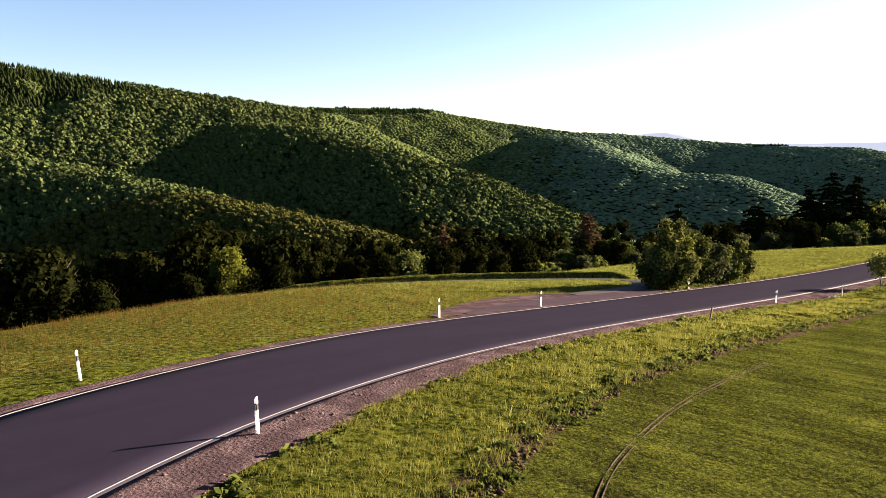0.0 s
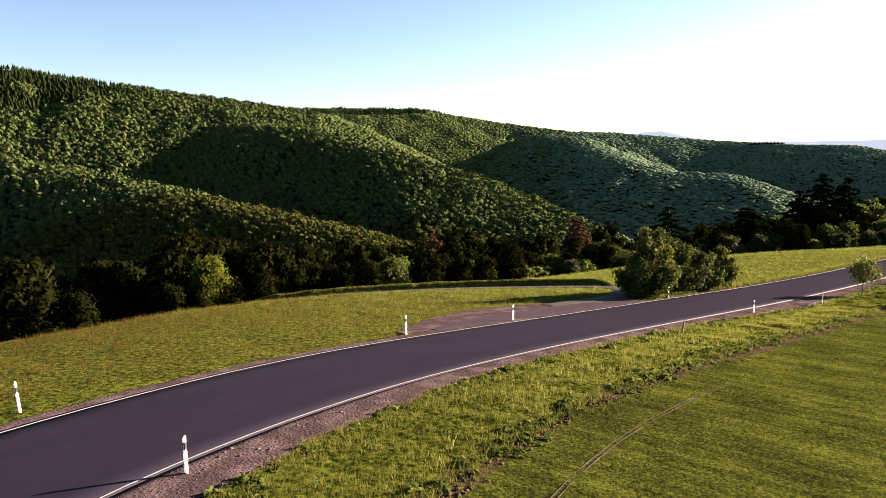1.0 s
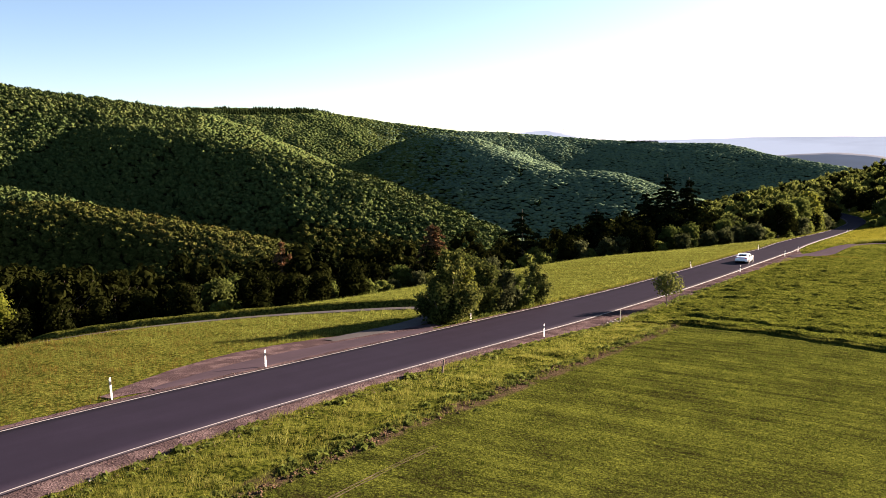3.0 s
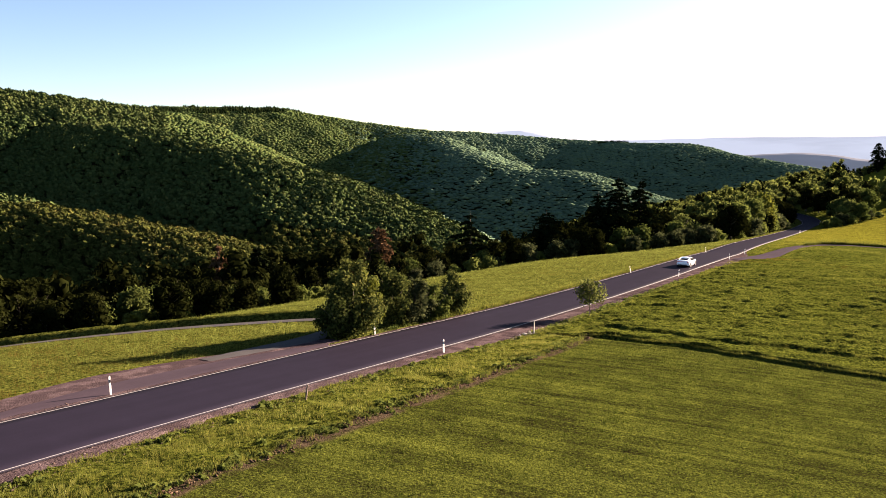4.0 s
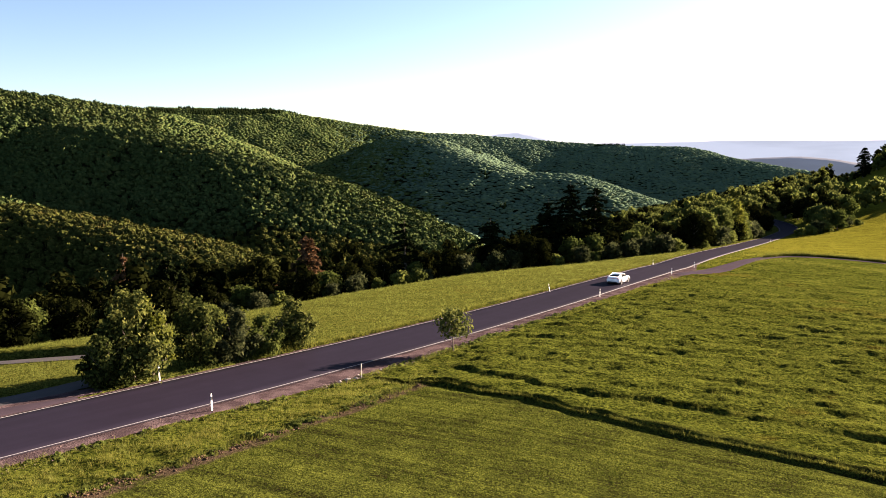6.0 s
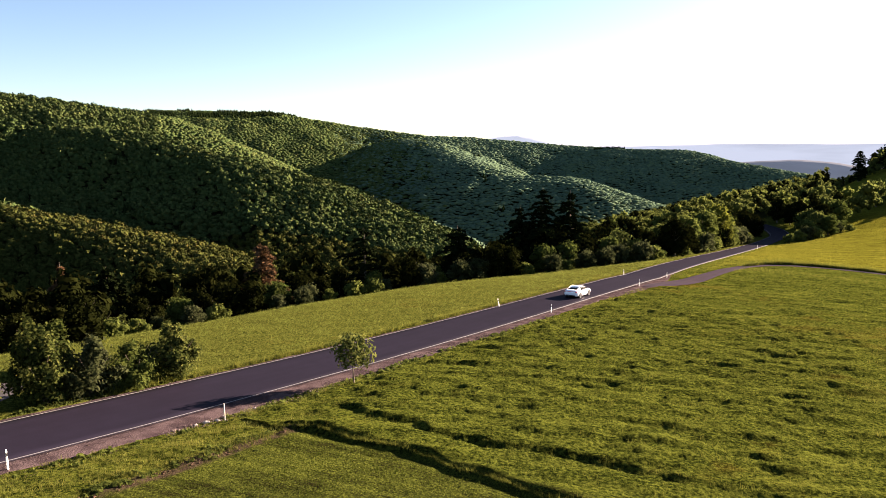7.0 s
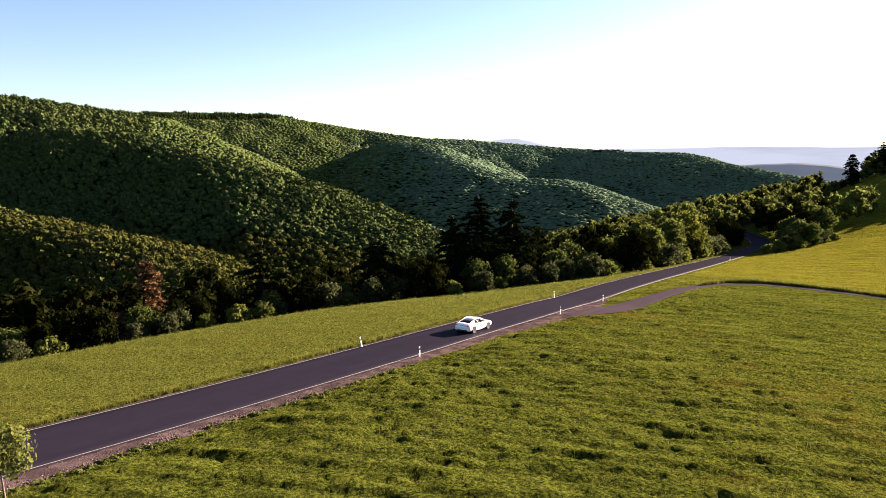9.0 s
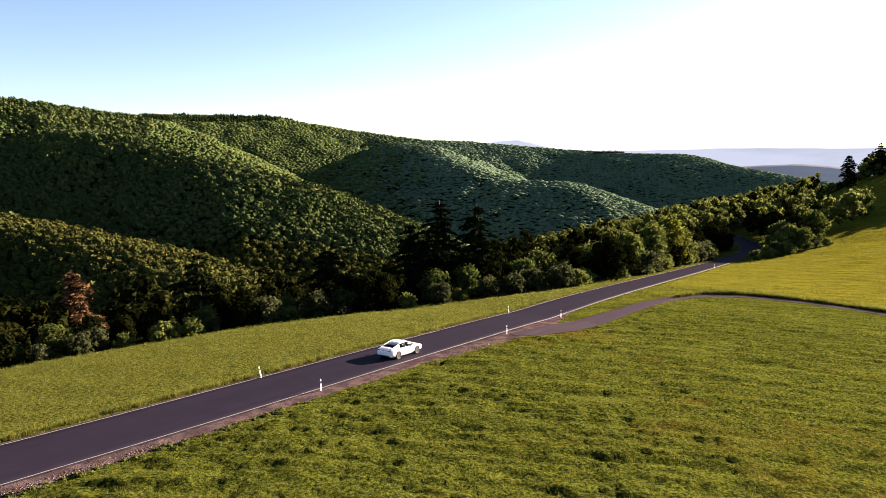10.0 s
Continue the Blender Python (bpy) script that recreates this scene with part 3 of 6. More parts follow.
def ragged(us, seed, amp):
    return amp * (wave(us, us * 0, 3.0, seed) * 0.6 + wave(us, us * 0, 1.1, seed + 1) * 0.4)


SH_US = np.arange(-75, 320, 0.5)
wide = curve(SH_US, [-80, -50, -46, -38, -28, -10, 10, 24, 35, 60, 78, 87, 98, 108, 116, 215], [2.2, 2.3, 1.85, 1.45, 1.15, 1.2, 2.5, 2.3, 2.0, 1.8, 1.9, 3.2, 4.2, 2.2, 0.2, 0.2])
near = SH_US < 118
SH_R = SH_US[near]
strip("gravel_shoulder", SH_R, road_right(SH_R) - 0.16, road_right(SH_R) - 0.16 - wide[near] + ragged(SH_R, 31, 0.45), 0.026, M_GRAVEL, 0.12, 7, "reddish brown gravel and earth shoulder beside the road", "road shoulder", drop=0.045, flush="left")
GV_US = np.arange(116, 326, 2.0)
strip("grass_verge", GV_US, road_right(GV_US) - 0.17, road_right(GV_US) - 2.2, 0.02, M_GROUND, 0.12, 5, "narrow grass verge along the asphalt", "verge", drop=0.02)
wide = curve(SH_US, [-80, -50, -30, -10, 30, 90, 215], [0.9, 0.8, 0.7, 0.5, 0.35, 0.4, 0.3])
strip("gravel_shoulder", SH_US, road_left(SH_US) + 0.16 + wide + ragged(SH_US, 41, 0.2), road_left(SH_US) + 0.16, 0.026, M_GRAVEL, 0.12, 5, "narrow gravel and earth shoulder beside the road", "road shoulder", drop=0.045, flush="right")


def path_strip(name, pts, width, lift, mat, label, category, seed=1, rag=0.25):
    """A track along a smooth line of (u, v) points."""
    p = np.array(pts, float)
    s = np.concatenate([[0], np.cumsum(np.hypot(*np.diff(p, axis=0).T))])
    q = np.arange(0, s[-1], 0.6)
    k = [np.mean([np.interp(np.clip(q + o, 0, s[-1]), s, p[:, i]) for o in (-2.4, -1.2, 0, 1.2, 2.4)], axis=0) for i in (0, 1)]
    w = np.interp(q, s, width)
    du, dv = np.gradient(k[0]), np.gradient(k[1])
    ln = np.hypot(du, dv)
    nu, nv = -dv / ln, du / ln
    cross = 6
    cs = np.linspace(-0.5, 0.5, cross)
    wob = ragged(q, seed, rag)
    uu = k[0][:, None] + nu[:, None] * cs[None] * (w + wob)[:, None]
    vv = k[1][:, None] + nv[:, None] * cs[None] * (w + wob)[:, None]
    xx, yy = to_xy(uu, vv)
    zz = ground(xx, yy) + lift - 0.05 * (np.abs(cs) > 0.45)[None]
    ids = np.arange(xx.size).reshape(xx.shape)
    faces = np.stack([ids[:-1, :-1], ids[1:, :-1], ids[1:, 1:], ids[:-1, 1:]], -1).reshape(-1, 4)
    me = mesh_np(name, np.stack([xx, yy, zz], -1).reshape(-1, 3), faces, mat)
    return tagged(new(name, me), label, category, kind="structure")


path_strip("gravel_turnout", [(-33, 8.0), (-29, 8.9), (-25, 10.0), (-20, 11.0), (-15, 11.2), (-10, 10.8), (-5, 10.3), (-1, 9.6)], [0.6, 2.6, 4.2, 5.0, 4.4, 3.4, 2.6, 1.5], 0.05, M_GRAVEL, "brown gravel turnout beside the road", "turnout", 51)
path_strip("asphalt_apron", [(-30.5, 7.7), (-25, 8.7), (-20, 9.3), (-14, 9.5), (-8, 9.2), (-3, 8.7)], [0.5, 2.2, 3.0, 2.9, 2.2, 0.8], 0.06, M_TRACK, "worn dark asphalt apron of the turnout", "turnout", 57)
path_strip("farm_track", [(-14, 11.5), (-8, 11.6), (-3, 11.7), (2, 13.0), (6, 15.4), (8.2, 18.0), (8.0, 20.8), (4, 25.0), (-3, 31.3), (-11, 36.7), (-24, 45)], [1.2, 2.2, 2.4, 2.4, 2.4, 2.4, 2.4, 2.4, 2.3, 2.2, 2.2], 0.1, M_FARM_TRACK, "pale grey farm track winding through the meadow", "track", 52)
path_strip("side_lane", [(94, -2.3), (98, -3.8), (104, -5.4), (112, -6.2), (122, -6.8), (132, -7.6), (141, -9.2), (148, -12), (153, -18), (155.5, -28), (157, -45), (159, -80)], [0.8, 4.0, 4.9, 4.2, 3.4, 3.2, 3.0, 3.0, 2.9, 2.8, 2.8, 2.8], 0.09, M_TRACK, "grey asphalt side lane leaving the road", "lane", 53)


# ---- plains and a last ridge on the horizon, haze put into their colour ----
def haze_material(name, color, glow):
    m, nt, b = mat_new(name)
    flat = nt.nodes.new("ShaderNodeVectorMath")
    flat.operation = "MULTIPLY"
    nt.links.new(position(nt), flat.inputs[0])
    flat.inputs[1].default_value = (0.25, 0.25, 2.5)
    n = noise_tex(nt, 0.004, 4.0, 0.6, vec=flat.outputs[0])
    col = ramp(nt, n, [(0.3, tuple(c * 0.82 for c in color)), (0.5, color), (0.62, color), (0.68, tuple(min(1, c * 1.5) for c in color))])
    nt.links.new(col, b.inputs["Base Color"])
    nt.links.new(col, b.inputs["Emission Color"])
    # glow stands in for the light scattered by haze
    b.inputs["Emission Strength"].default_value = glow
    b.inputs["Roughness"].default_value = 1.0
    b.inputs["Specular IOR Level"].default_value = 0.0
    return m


def horizon_ridge(name, rows, mat, depth, label, seed):
    az = np.arange(rows[0][0], rows[-1][0], 0.12)
    el = np.mean([np.interp(az + k, [r[0] for r in rows], [r[1] for r in rows]) for k in (-1.6, -0.8, 0, 0.8, 1.6)], axis=0)
    dist = np.interp(az, [r[0] for r in rows], [r[2] for r in rows])
    top = EYE[2] + dist * np.tan(np.radians(el)) + 1.6 * wave(az, az * 0, 5.0, seed)
    lines = []
    for k, (back, low) in enumerate(((120, 30), (0, 0), (-90, 45), (-180, 100), (-300, depth))):
        d = dist + back if back <= 0 else np.minimum(dist + back, 4860)
        lines.append(np.stack([EYE[0] + d * np.sin(np.radians(az)), EYE[1] + d * np.cos(np.radians(az)), top - low], -1))
    v = np.stack(lines, 1)
    ids = np.arange(v.shape[0] * 5).reshape(-1, 5)
    f = np.stack([ids[:-1, :-1], ids[:-1, 1:], ids[1:, 1:], ids[1:, :-1]], -1).reshape(-1, 4)
    return tagged(new(name, mesh_np(name, v.reshape(-1, 3), f, mat, True)), label, "distant land", kind="structure")


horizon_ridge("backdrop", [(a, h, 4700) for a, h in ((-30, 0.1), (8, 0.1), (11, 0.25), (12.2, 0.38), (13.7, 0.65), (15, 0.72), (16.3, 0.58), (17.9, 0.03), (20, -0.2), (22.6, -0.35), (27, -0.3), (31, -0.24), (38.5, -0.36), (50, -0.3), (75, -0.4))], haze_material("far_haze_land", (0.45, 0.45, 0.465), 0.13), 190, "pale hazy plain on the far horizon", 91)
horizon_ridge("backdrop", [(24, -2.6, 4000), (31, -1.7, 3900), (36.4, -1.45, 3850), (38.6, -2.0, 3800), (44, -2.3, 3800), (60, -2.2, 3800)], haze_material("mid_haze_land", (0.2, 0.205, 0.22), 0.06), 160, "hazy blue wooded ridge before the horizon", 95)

for off in (-0.08, 0.08):
    path_strip("tyre_track", [(-50, -14.2 + off), (-46.4, -12.1 + off), (-43.2, -11.0 + off), (-37.4, -9.8 + off), (-31.2, -9.3 + off), (-26.0, -9.1 + off)], [0.05, 0.05, 0.045, 0.045, 0.035, 0.02], 0.022, M_RUT, "bare soil wheel track across the young crop", "wheel track", 55, 0.03)


# ---- vegetation builders ----
def ico(level):
    bm = bmesh.new()
    bmesh.ops.create_icosphere(bm, subdivisions=level, radius=1.0)
    vs = np.array([w.co[:] for w in bm.verts])
    fs = np.array([[w.index for w in f.verts] for f in bm.faces])
    bm.free()
    return vs, fs


ICO1 = ico(1)


def rhombs(centres, normals, size, rs, long=1.5, stray=0.55):
    """Leaf-shaped quads at the centres, roughly facing the normals."""
    n = len(centres)
    nr = normals + rs.normal(0, stray, (n, 3))
    nr /= np.linalg.norm(nr, axis=1)[:, None] + 1e-9
    a = np.cross(nr, rs.normal(0, 1, (n, 3)))
    a /= np.linalg.norm(a, axis=1)[:, None] + 1e-9
    b = np.cross(nr, a)
    s = (size * rs.uniform(0.6, 1.35, n))[:, None]
    v = np.stack([centres - a * s * long * 0.5, centres + b * s * 0.5, centres + a * s * long * 0.5 - nr * s * 0.2, centres - b * s * 0.5], 1)
    return v.reshape(-1, 3), np.arange(4 * n).reshape(n, 4)


def crown_lobes(rs, height, width, low, count, open_=1.0):
    """Centres and radii of the bulges of a broadleaf crown."""
    out = []
    for k in range(count):
        q = (k + 0.5) / count
        z = low + (height - low) * ((0.12 + 0.8 * q) if open_ == 1 else (0.05 + 0.88 * q))
        rad = 0.5 * width * math.sin(math.pi * min(0.93, (0.16 + 0.8 * q) if open_ == 1 else (0.33 + 0.6 * q))) ** 0.7
        an = k * 2.4 + rs.uniform(-0.5, 0.5)
        d = rad * rs.uniform(0.3, 0.78) * (1.2 if open_ < 1 else 1.0)
        out.append((d * math.cos(an), d * math.sin(an), z, width * rs.uniform(0.15, 0.29) * open_))
    return out


def crown_mesh(name, rs, height, width, low, lobes, leaves, size, mat, core=True, open_=1.0):
    """A broadleaf crown: bulges covered with many small leaf clumps, with gaps between them."""
    verts, faces, base = [], [], 0
    lob = crown_lobes(rs, height, width, low, lobes, open_)
    per = leaves // lobes
    for x, y, z, r in lob:
        d = rs.normal(0, 1, (per, 3))
        d[:, 2] = d[:, 2] * 0.85 + 0.15
        d /= np.linalg.norm(d, axis=1)[:, None]
        rr = r * (1 - 0.42 * rs.uniform(0, 1, per) ** 2) * (1 + 0.18 * rs.normal(0, 1, per))
        c = np.array([x, y, z]) + d * rr[:, None] * np.array([1, 1, 0.85])
        v, f = rhombs(c, d, size, rs, stray=0.24)
        verts.append(v)
        faces.append(f + base)
        base += len(v)
        if core:
            cv = ICO1[0] * (r * 0.66 * (1 + rs.uniform(-0.25, 0.25, (len(ICO1[0]), 1)))) * np.array([1, 1, 0.85]) + np.array([x, y, z])
            cf = np.concatenate([ICO1[1], ICO1[1][:, 2:3]], 1)
            verts.append(cv)
            faces.append(cf + base)
            base += len(cv)
    return raw_mesh(name, np.concatenate(verts), np.concatenate(faces), mat)


def raw_mesh(name, verts, faces, mat):
    """Quads, in which a doubled last corner marks a triangle."""
    tri = faces[:, 2] == faces[:, 3]
    fs = [tuple(f[:3]) if t else tuple(f) for f, t in zip(faces.tolist(), tri)]
    me = bpy.data.meshes.new(name)
    me.from_pydata(verts.tolist(), [], fs)
    me.materials.append(mat)
    return me


def wood_mesh(name, rs, height, low, width, girth, limbs):
    """A tapered, slightly bent trunk with limbs that reach into the crown."""
    vs, fs = [], []
    bend = rs.uniform(-0.05, 0.05, 2) * height
    spine = [(bend[0] * q * q, bend[1] * q * q, -0.3 + q * height * 0.86) for q in np.linspace(0, 1, 7)]
    tube(vs, fs, spine, [girth * (1.25 if i == 0 else 1) * (1 - 0.85 * i / 6) for i in range(7)], 8)
    for k in range(limbs):
        q = 0.25 + 0.6 * (k + rs.uniform(0, 0.6)) / limbs
        z0 = low * 0.8 + (height * 0.8 - low * 0.8) * q
        an = k * 2.4 + rs.uniform(-0.4, 0.4)
        reach = 0.42 * width * (1.05 - 0.5 * q)
        p0 = Vector((bend[0] * q * q, bend[1] * q * q, z0))
        pts = [p0, p0 + Vector((math.cos(an), math.sin(an), 0.7)) * reach * 0.5, p0 + Vector((math.cos(an), math.sin(an), 0.95)) * reach]
        g = girth * 0.4 * (1 - 0.5 * q)
        tube(vs, fs, pts, [g, g * 0.6, g * 0.15], 5)
    return mesh_np(name, vs, fs, M_BARK, True)


def conifer_mesh(name, rs, height, width, whorls, mat, sparse=0.0, droop=0.25, bare=0.12):
    """A conifer's boughs: whorls of drooping branches set with needle sprays, uneven and gappy."""
    verts, faces, base = [], [], 0
    for k in range(whorls):
        q = max(0.0, (k + rs.uniform(-0.2, 0.2)) / whorls)
        z = height * (bare + (0.97 - bare) * q)
        reach = 0.5 * width * (1 - q ** 2.1) ** 0.8 * rs.uniform(0.6, 1.25) + 0.3
        for j in range(6):
            if rs.uniform() < sparse:
                continue
            an = j * 1.047 + k * 0.7 + rs.uniform(-0.35, 0.35)
            r = reach * rs.uniform(0.55, 1.2)
            steps = max(4, int(r / 0.27))
            s = np.linspace(0.12, 1, steps)
            d = np.array([math.cos(an), math.sin(an), 0])
            side = np.array([-d[1], d[0], 0])
            c = d[None] * (s * r)[:, None]
            c[:, 2] = z + s * r * 0.18 - droop * r * s ** 2 * 1.4
            for off in (-1, -0.5, 0, 0.5, 1):
                cc = c + side * off * (0.30 * r * (1 - s * 0.55))[:, None] * rs.uniform(0.5, 1.1, (steps, 1))
                cc[:, 2] += rs.normal(0, 0.12, steps)
                nrm = np.tile(np.array([0.0, 0, 1.0]), (steps, 1)) + d * 0.3
                v, f = rhombs(cc, nrm, 0.46, rs, 2.2)
                verts.append(v)
                faces.append(f + base)
                base += len(v)
    return mesh_np(name, np.concatenate(verts), np.concatenate(faces), mat)


def spire_mesh(name, rs, height, girth, limbs=0):
    vs, fs = [], []
    tube(vs, fs, [(0, 0, -0.4), (0.03, 0, height * 0.35), (0, 0.05, height * 0.7), (0, 0, height * 0.99)], [girth, girth * 0.75, girth * 0.4, 0.02], 8)
    for k in range(limbs):
        z, an, r = height * rs.uniform(0.15, 0.9), rs.uniform(0, 6.28), rs.uniform(0.5, 1.6)
        tube(vs, fs, [(0, 0, z), (r * math.cos(an), r * math.sin(an), z - 0.1 * r)], [0.05, 0.015], 4)
    return mesh_np(name, vs, fs, M_BARK, True)


def tree_thing(name, wood, crown, label, category, group="", crown_label=""):
    """An Empty at the foot with trunk and crown under it."""
    e = new(name)
    tagged(e, label, category, group)
    part("trunk", wood, None, e)
    part("crown", crown, None, e, crown_label)
    return e


def stand(u, v, turn=0.0, size=1.0, sink=0.0):
    x, y = to_xy(u, v)
    return Matrix.LocRotScale((float(x), float(y), float(ground(x, y)) - sink), Euler((0, 0, turn)), Vector((size, size, size)))


def place(ob, m):
    ob.matrix_basis = m
    return ob


def copy_scaled(ob, m):
    c = copy_thing(ob, m)
    c.matrix_basis = m
    return c


RS = np.random.RandomState(7)

# ---- the bushes at the roadside, beside the farm track ----
def shoot_crown(rs, h, w, low, shoots, leaves, size, mat):
    """Many arching shoots set with leaves, in an uneven heap with gaps."""
    centres, outs = [], []
    per = max(20, leaves // shoots)
    for k in range(shoots):
        an = k * 2.4 + rs.uniform(-0.5, 0.5)
        tilt = rs.uniform(0.0, 1.0) ** 0.7
        length = h * rs.uniform(0.6, 1.06) * (1 - 0.62 * tilt ** 2)
        d = np.array([math.cos(an), math.sin(an), 0.0])
        q = np.clip(rs.beta(2.2, 1.3, per), 0.02, 1)
        out = 0.5 * w * tilt * q ** 0.6
        up = h * low + (length - h * low) * np.sin(q * (1.57 - 0.35 * tilt)) / math.sin(1.57 - 0.35 * tilt)
        c = d[None] * out[:, None] + np.array([0, 0, 1.0])[None] * up[:, None]
        fluff = (0.085 * w * (1.15 - 0.7 * q))[:, None] * rs.normal(0, 1, (per, 3))
        centres.append(c + fluff)
        outs.append(fluff / (np.linalg.norm(fluff, axis=1)[:, None] + 1e-6) * 0.7 + d * 0.5 + np.array([0, 0, 0.45]))
    c, o = np.concatenate(centres), np.concatenate(outs)
    c[:, 2] = np.maximum(c[:, 2], 0.08)
    v, f = rhombs(c, o, size, rs, 1.6, 0.4)
    return raw_mesh("crown", v, f, mat)


def bush(u, v, h, w, mat, leaves, label, low=0.05, lobes=14, seed=1, name="bush", size=0.18):
    rs = np.random.RandomState(seed)
    e = tree_thing(name, wood_mesh("trunk", rs, h * 0.8, h * 0.1, w, 0.10 + 0.012 * h, 9), shoot_crown(rs, h, w, low, int(lobes * 1.7), int(leaves * 1.9), size, mat), label, "bush", "roadside bushes")
    return place(e, stand(u, v, seed * 1.3))


bush(1.2, 10.3, 6.4, 6.0, M_LEAF_BUSH, 5200, "large leafy green bush beside the road", 0.0, 20, 11)
bush(-0.6, 10.2, 4.4, 4.2, M_LEAF_BUSH, 2400, "low spreading leafy green bush beside the road", 0.0, 12, 18)
bush(2.4, 9.9, 5.9, 3.2, M_LEAF_YELLOW, 1700, "yellowish green bush grown through with bare branches", 0.35, 9, 12)
bush(7.0, 10.6, 6.2, 4.8, M_LEAF_BUSH, 3800, "tall narrow dark green bush beside the road", 0.0, 16, 13)
bush(9.8, 10.0, 4.4, 4.4, M_LEAF_PALE, 2600, "pale green flowering bush beside the road", 0.0, 12, 14)
bush(11.6, 11.2, 4.3, 3.6, M_LEAF_YELLOW, 420, "half bare twiggy bush with thin yellowish leaves", 0.2, 12, 17, "bush", 0.12)
bush(13.2, 10.0, 3.4, 4.4, M_LEAF, 2100, "small dark green bush beside the road", 0.0, 10, 15)
bush(16.4, 9.9, 4.5, 4.5, M_LEAF_BUSH, 3100, "rounded green bush beside the road", 0.0, 14, 16)

# ---- the young tree on the verge ----
rs = np.random.RandomState(21)
young = tree_thing("young_tree", wood_mesh("trunk", rs, 3.6, 1.5, 2.8, 0.075, 8), crown_mesh("crown", rs, 3.75, 3.1, 1.3, 15, 1150, 0.19, M_LEAF_YOUNG, False), "young deciduous tree with a thin trunk on the verge", "tree")
place(young, stand(24.0, -2.2, 0.6))

# ---- kinds of tree for the belt below the meadow ----
def broadleaf(seed, h, w, mat, leaves, low, lobes, name, label, category="tree", size=0.34):
    rs = np.random.RandomState(seed)
    return tree_thing(name, wood_mesh("trunk", rs, h, h * 0.3, w, 0.028 * h, 8), crown_mesh("crown", rs, h, w, h * low, lobes, int(leaves * 1.25), size, mat), label, category, "trees below the meadow")


def conifer(seed, h, w, mat, label, whorls=17, sparse=0.15, name="conifer", droop=0.25, bare=0.1):
    rs = np.random.RandomState(seed)
    return tree_thing(name, spire_mesh("trunk", rs, h, 0.02 * h + 0.05, 10), conifer_mesh("boughs", rs, h, w, whorls, mat, sparse, droop, bare), label, "tree", "trees below the meadow")


# single trees that stand out
place(broadleaf(31, 8.2, 6.2, M_LEAF_YELLOW, 4600, 0.02, 22, "round_tree", "rounded bright green tree at the edge of the meadow", "tree", 0.22), stand(-19.0, 60.0, 0.4))
place(broadleaf(32, 7.2, 6.6, M_LEAF_YELLOW, 3600, 0.02, 16, "round_tree", "rounded green tree at the edge of the meadow", "tree", 0.22), stand(-9.5, 67.5, 2.0))
place(conifer(33, 15.0, 5.6, M_NEEDLE_RED, "reddish dying conifer below the meadow", 13, 0.45, "dead_conifer"), stand(46.5, 87.0))
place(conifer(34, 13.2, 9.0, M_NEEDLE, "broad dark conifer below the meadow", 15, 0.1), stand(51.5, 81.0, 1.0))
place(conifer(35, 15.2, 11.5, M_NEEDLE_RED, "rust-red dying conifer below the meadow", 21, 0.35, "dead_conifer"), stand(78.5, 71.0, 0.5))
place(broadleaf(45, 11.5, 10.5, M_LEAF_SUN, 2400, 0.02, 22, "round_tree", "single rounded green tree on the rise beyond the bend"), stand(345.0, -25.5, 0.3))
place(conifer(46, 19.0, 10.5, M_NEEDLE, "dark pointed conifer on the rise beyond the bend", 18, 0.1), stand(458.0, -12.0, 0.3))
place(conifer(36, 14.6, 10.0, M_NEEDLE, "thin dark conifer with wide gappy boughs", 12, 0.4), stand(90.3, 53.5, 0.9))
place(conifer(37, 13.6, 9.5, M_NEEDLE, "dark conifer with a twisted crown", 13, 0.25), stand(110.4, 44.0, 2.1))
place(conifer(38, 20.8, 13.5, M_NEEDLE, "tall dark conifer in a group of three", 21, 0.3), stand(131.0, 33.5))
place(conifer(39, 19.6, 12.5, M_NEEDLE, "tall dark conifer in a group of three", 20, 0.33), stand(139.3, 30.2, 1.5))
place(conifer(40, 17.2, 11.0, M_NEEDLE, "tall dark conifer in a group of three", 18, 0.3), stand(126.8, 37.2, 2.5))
place(broadleaf(41, 13.2, 11.0, M_LEAF_YELLOW, 3000, 0.06, 24, "roadside_tree", "broad yellow-green tree overhanging the road"), stand(209.0, 12.2, 0.2))
place(broadleaf(43, 11.0, 9.0, M_LEAF_SUN, 2400, 0.06, 20, "roadside_tree", "leafy green tree close to the road"), stand(182.0, 13.5, 2.2))
place(broadleaf(44, 10.5, 8.0, M_LEAF_SUN, 2200, 0.04, 20, "roadside_tree", "leafy green tree close to the road"), stand(222.0, 12.0, 3.2))
place(broadleaf(42, 12.0, 10.0, M_LEAF_SUN, 2600, 0.06, 22, "roadside_tree", "broad green tree beside the road"), stand(196.0, 12.5, 1.2))

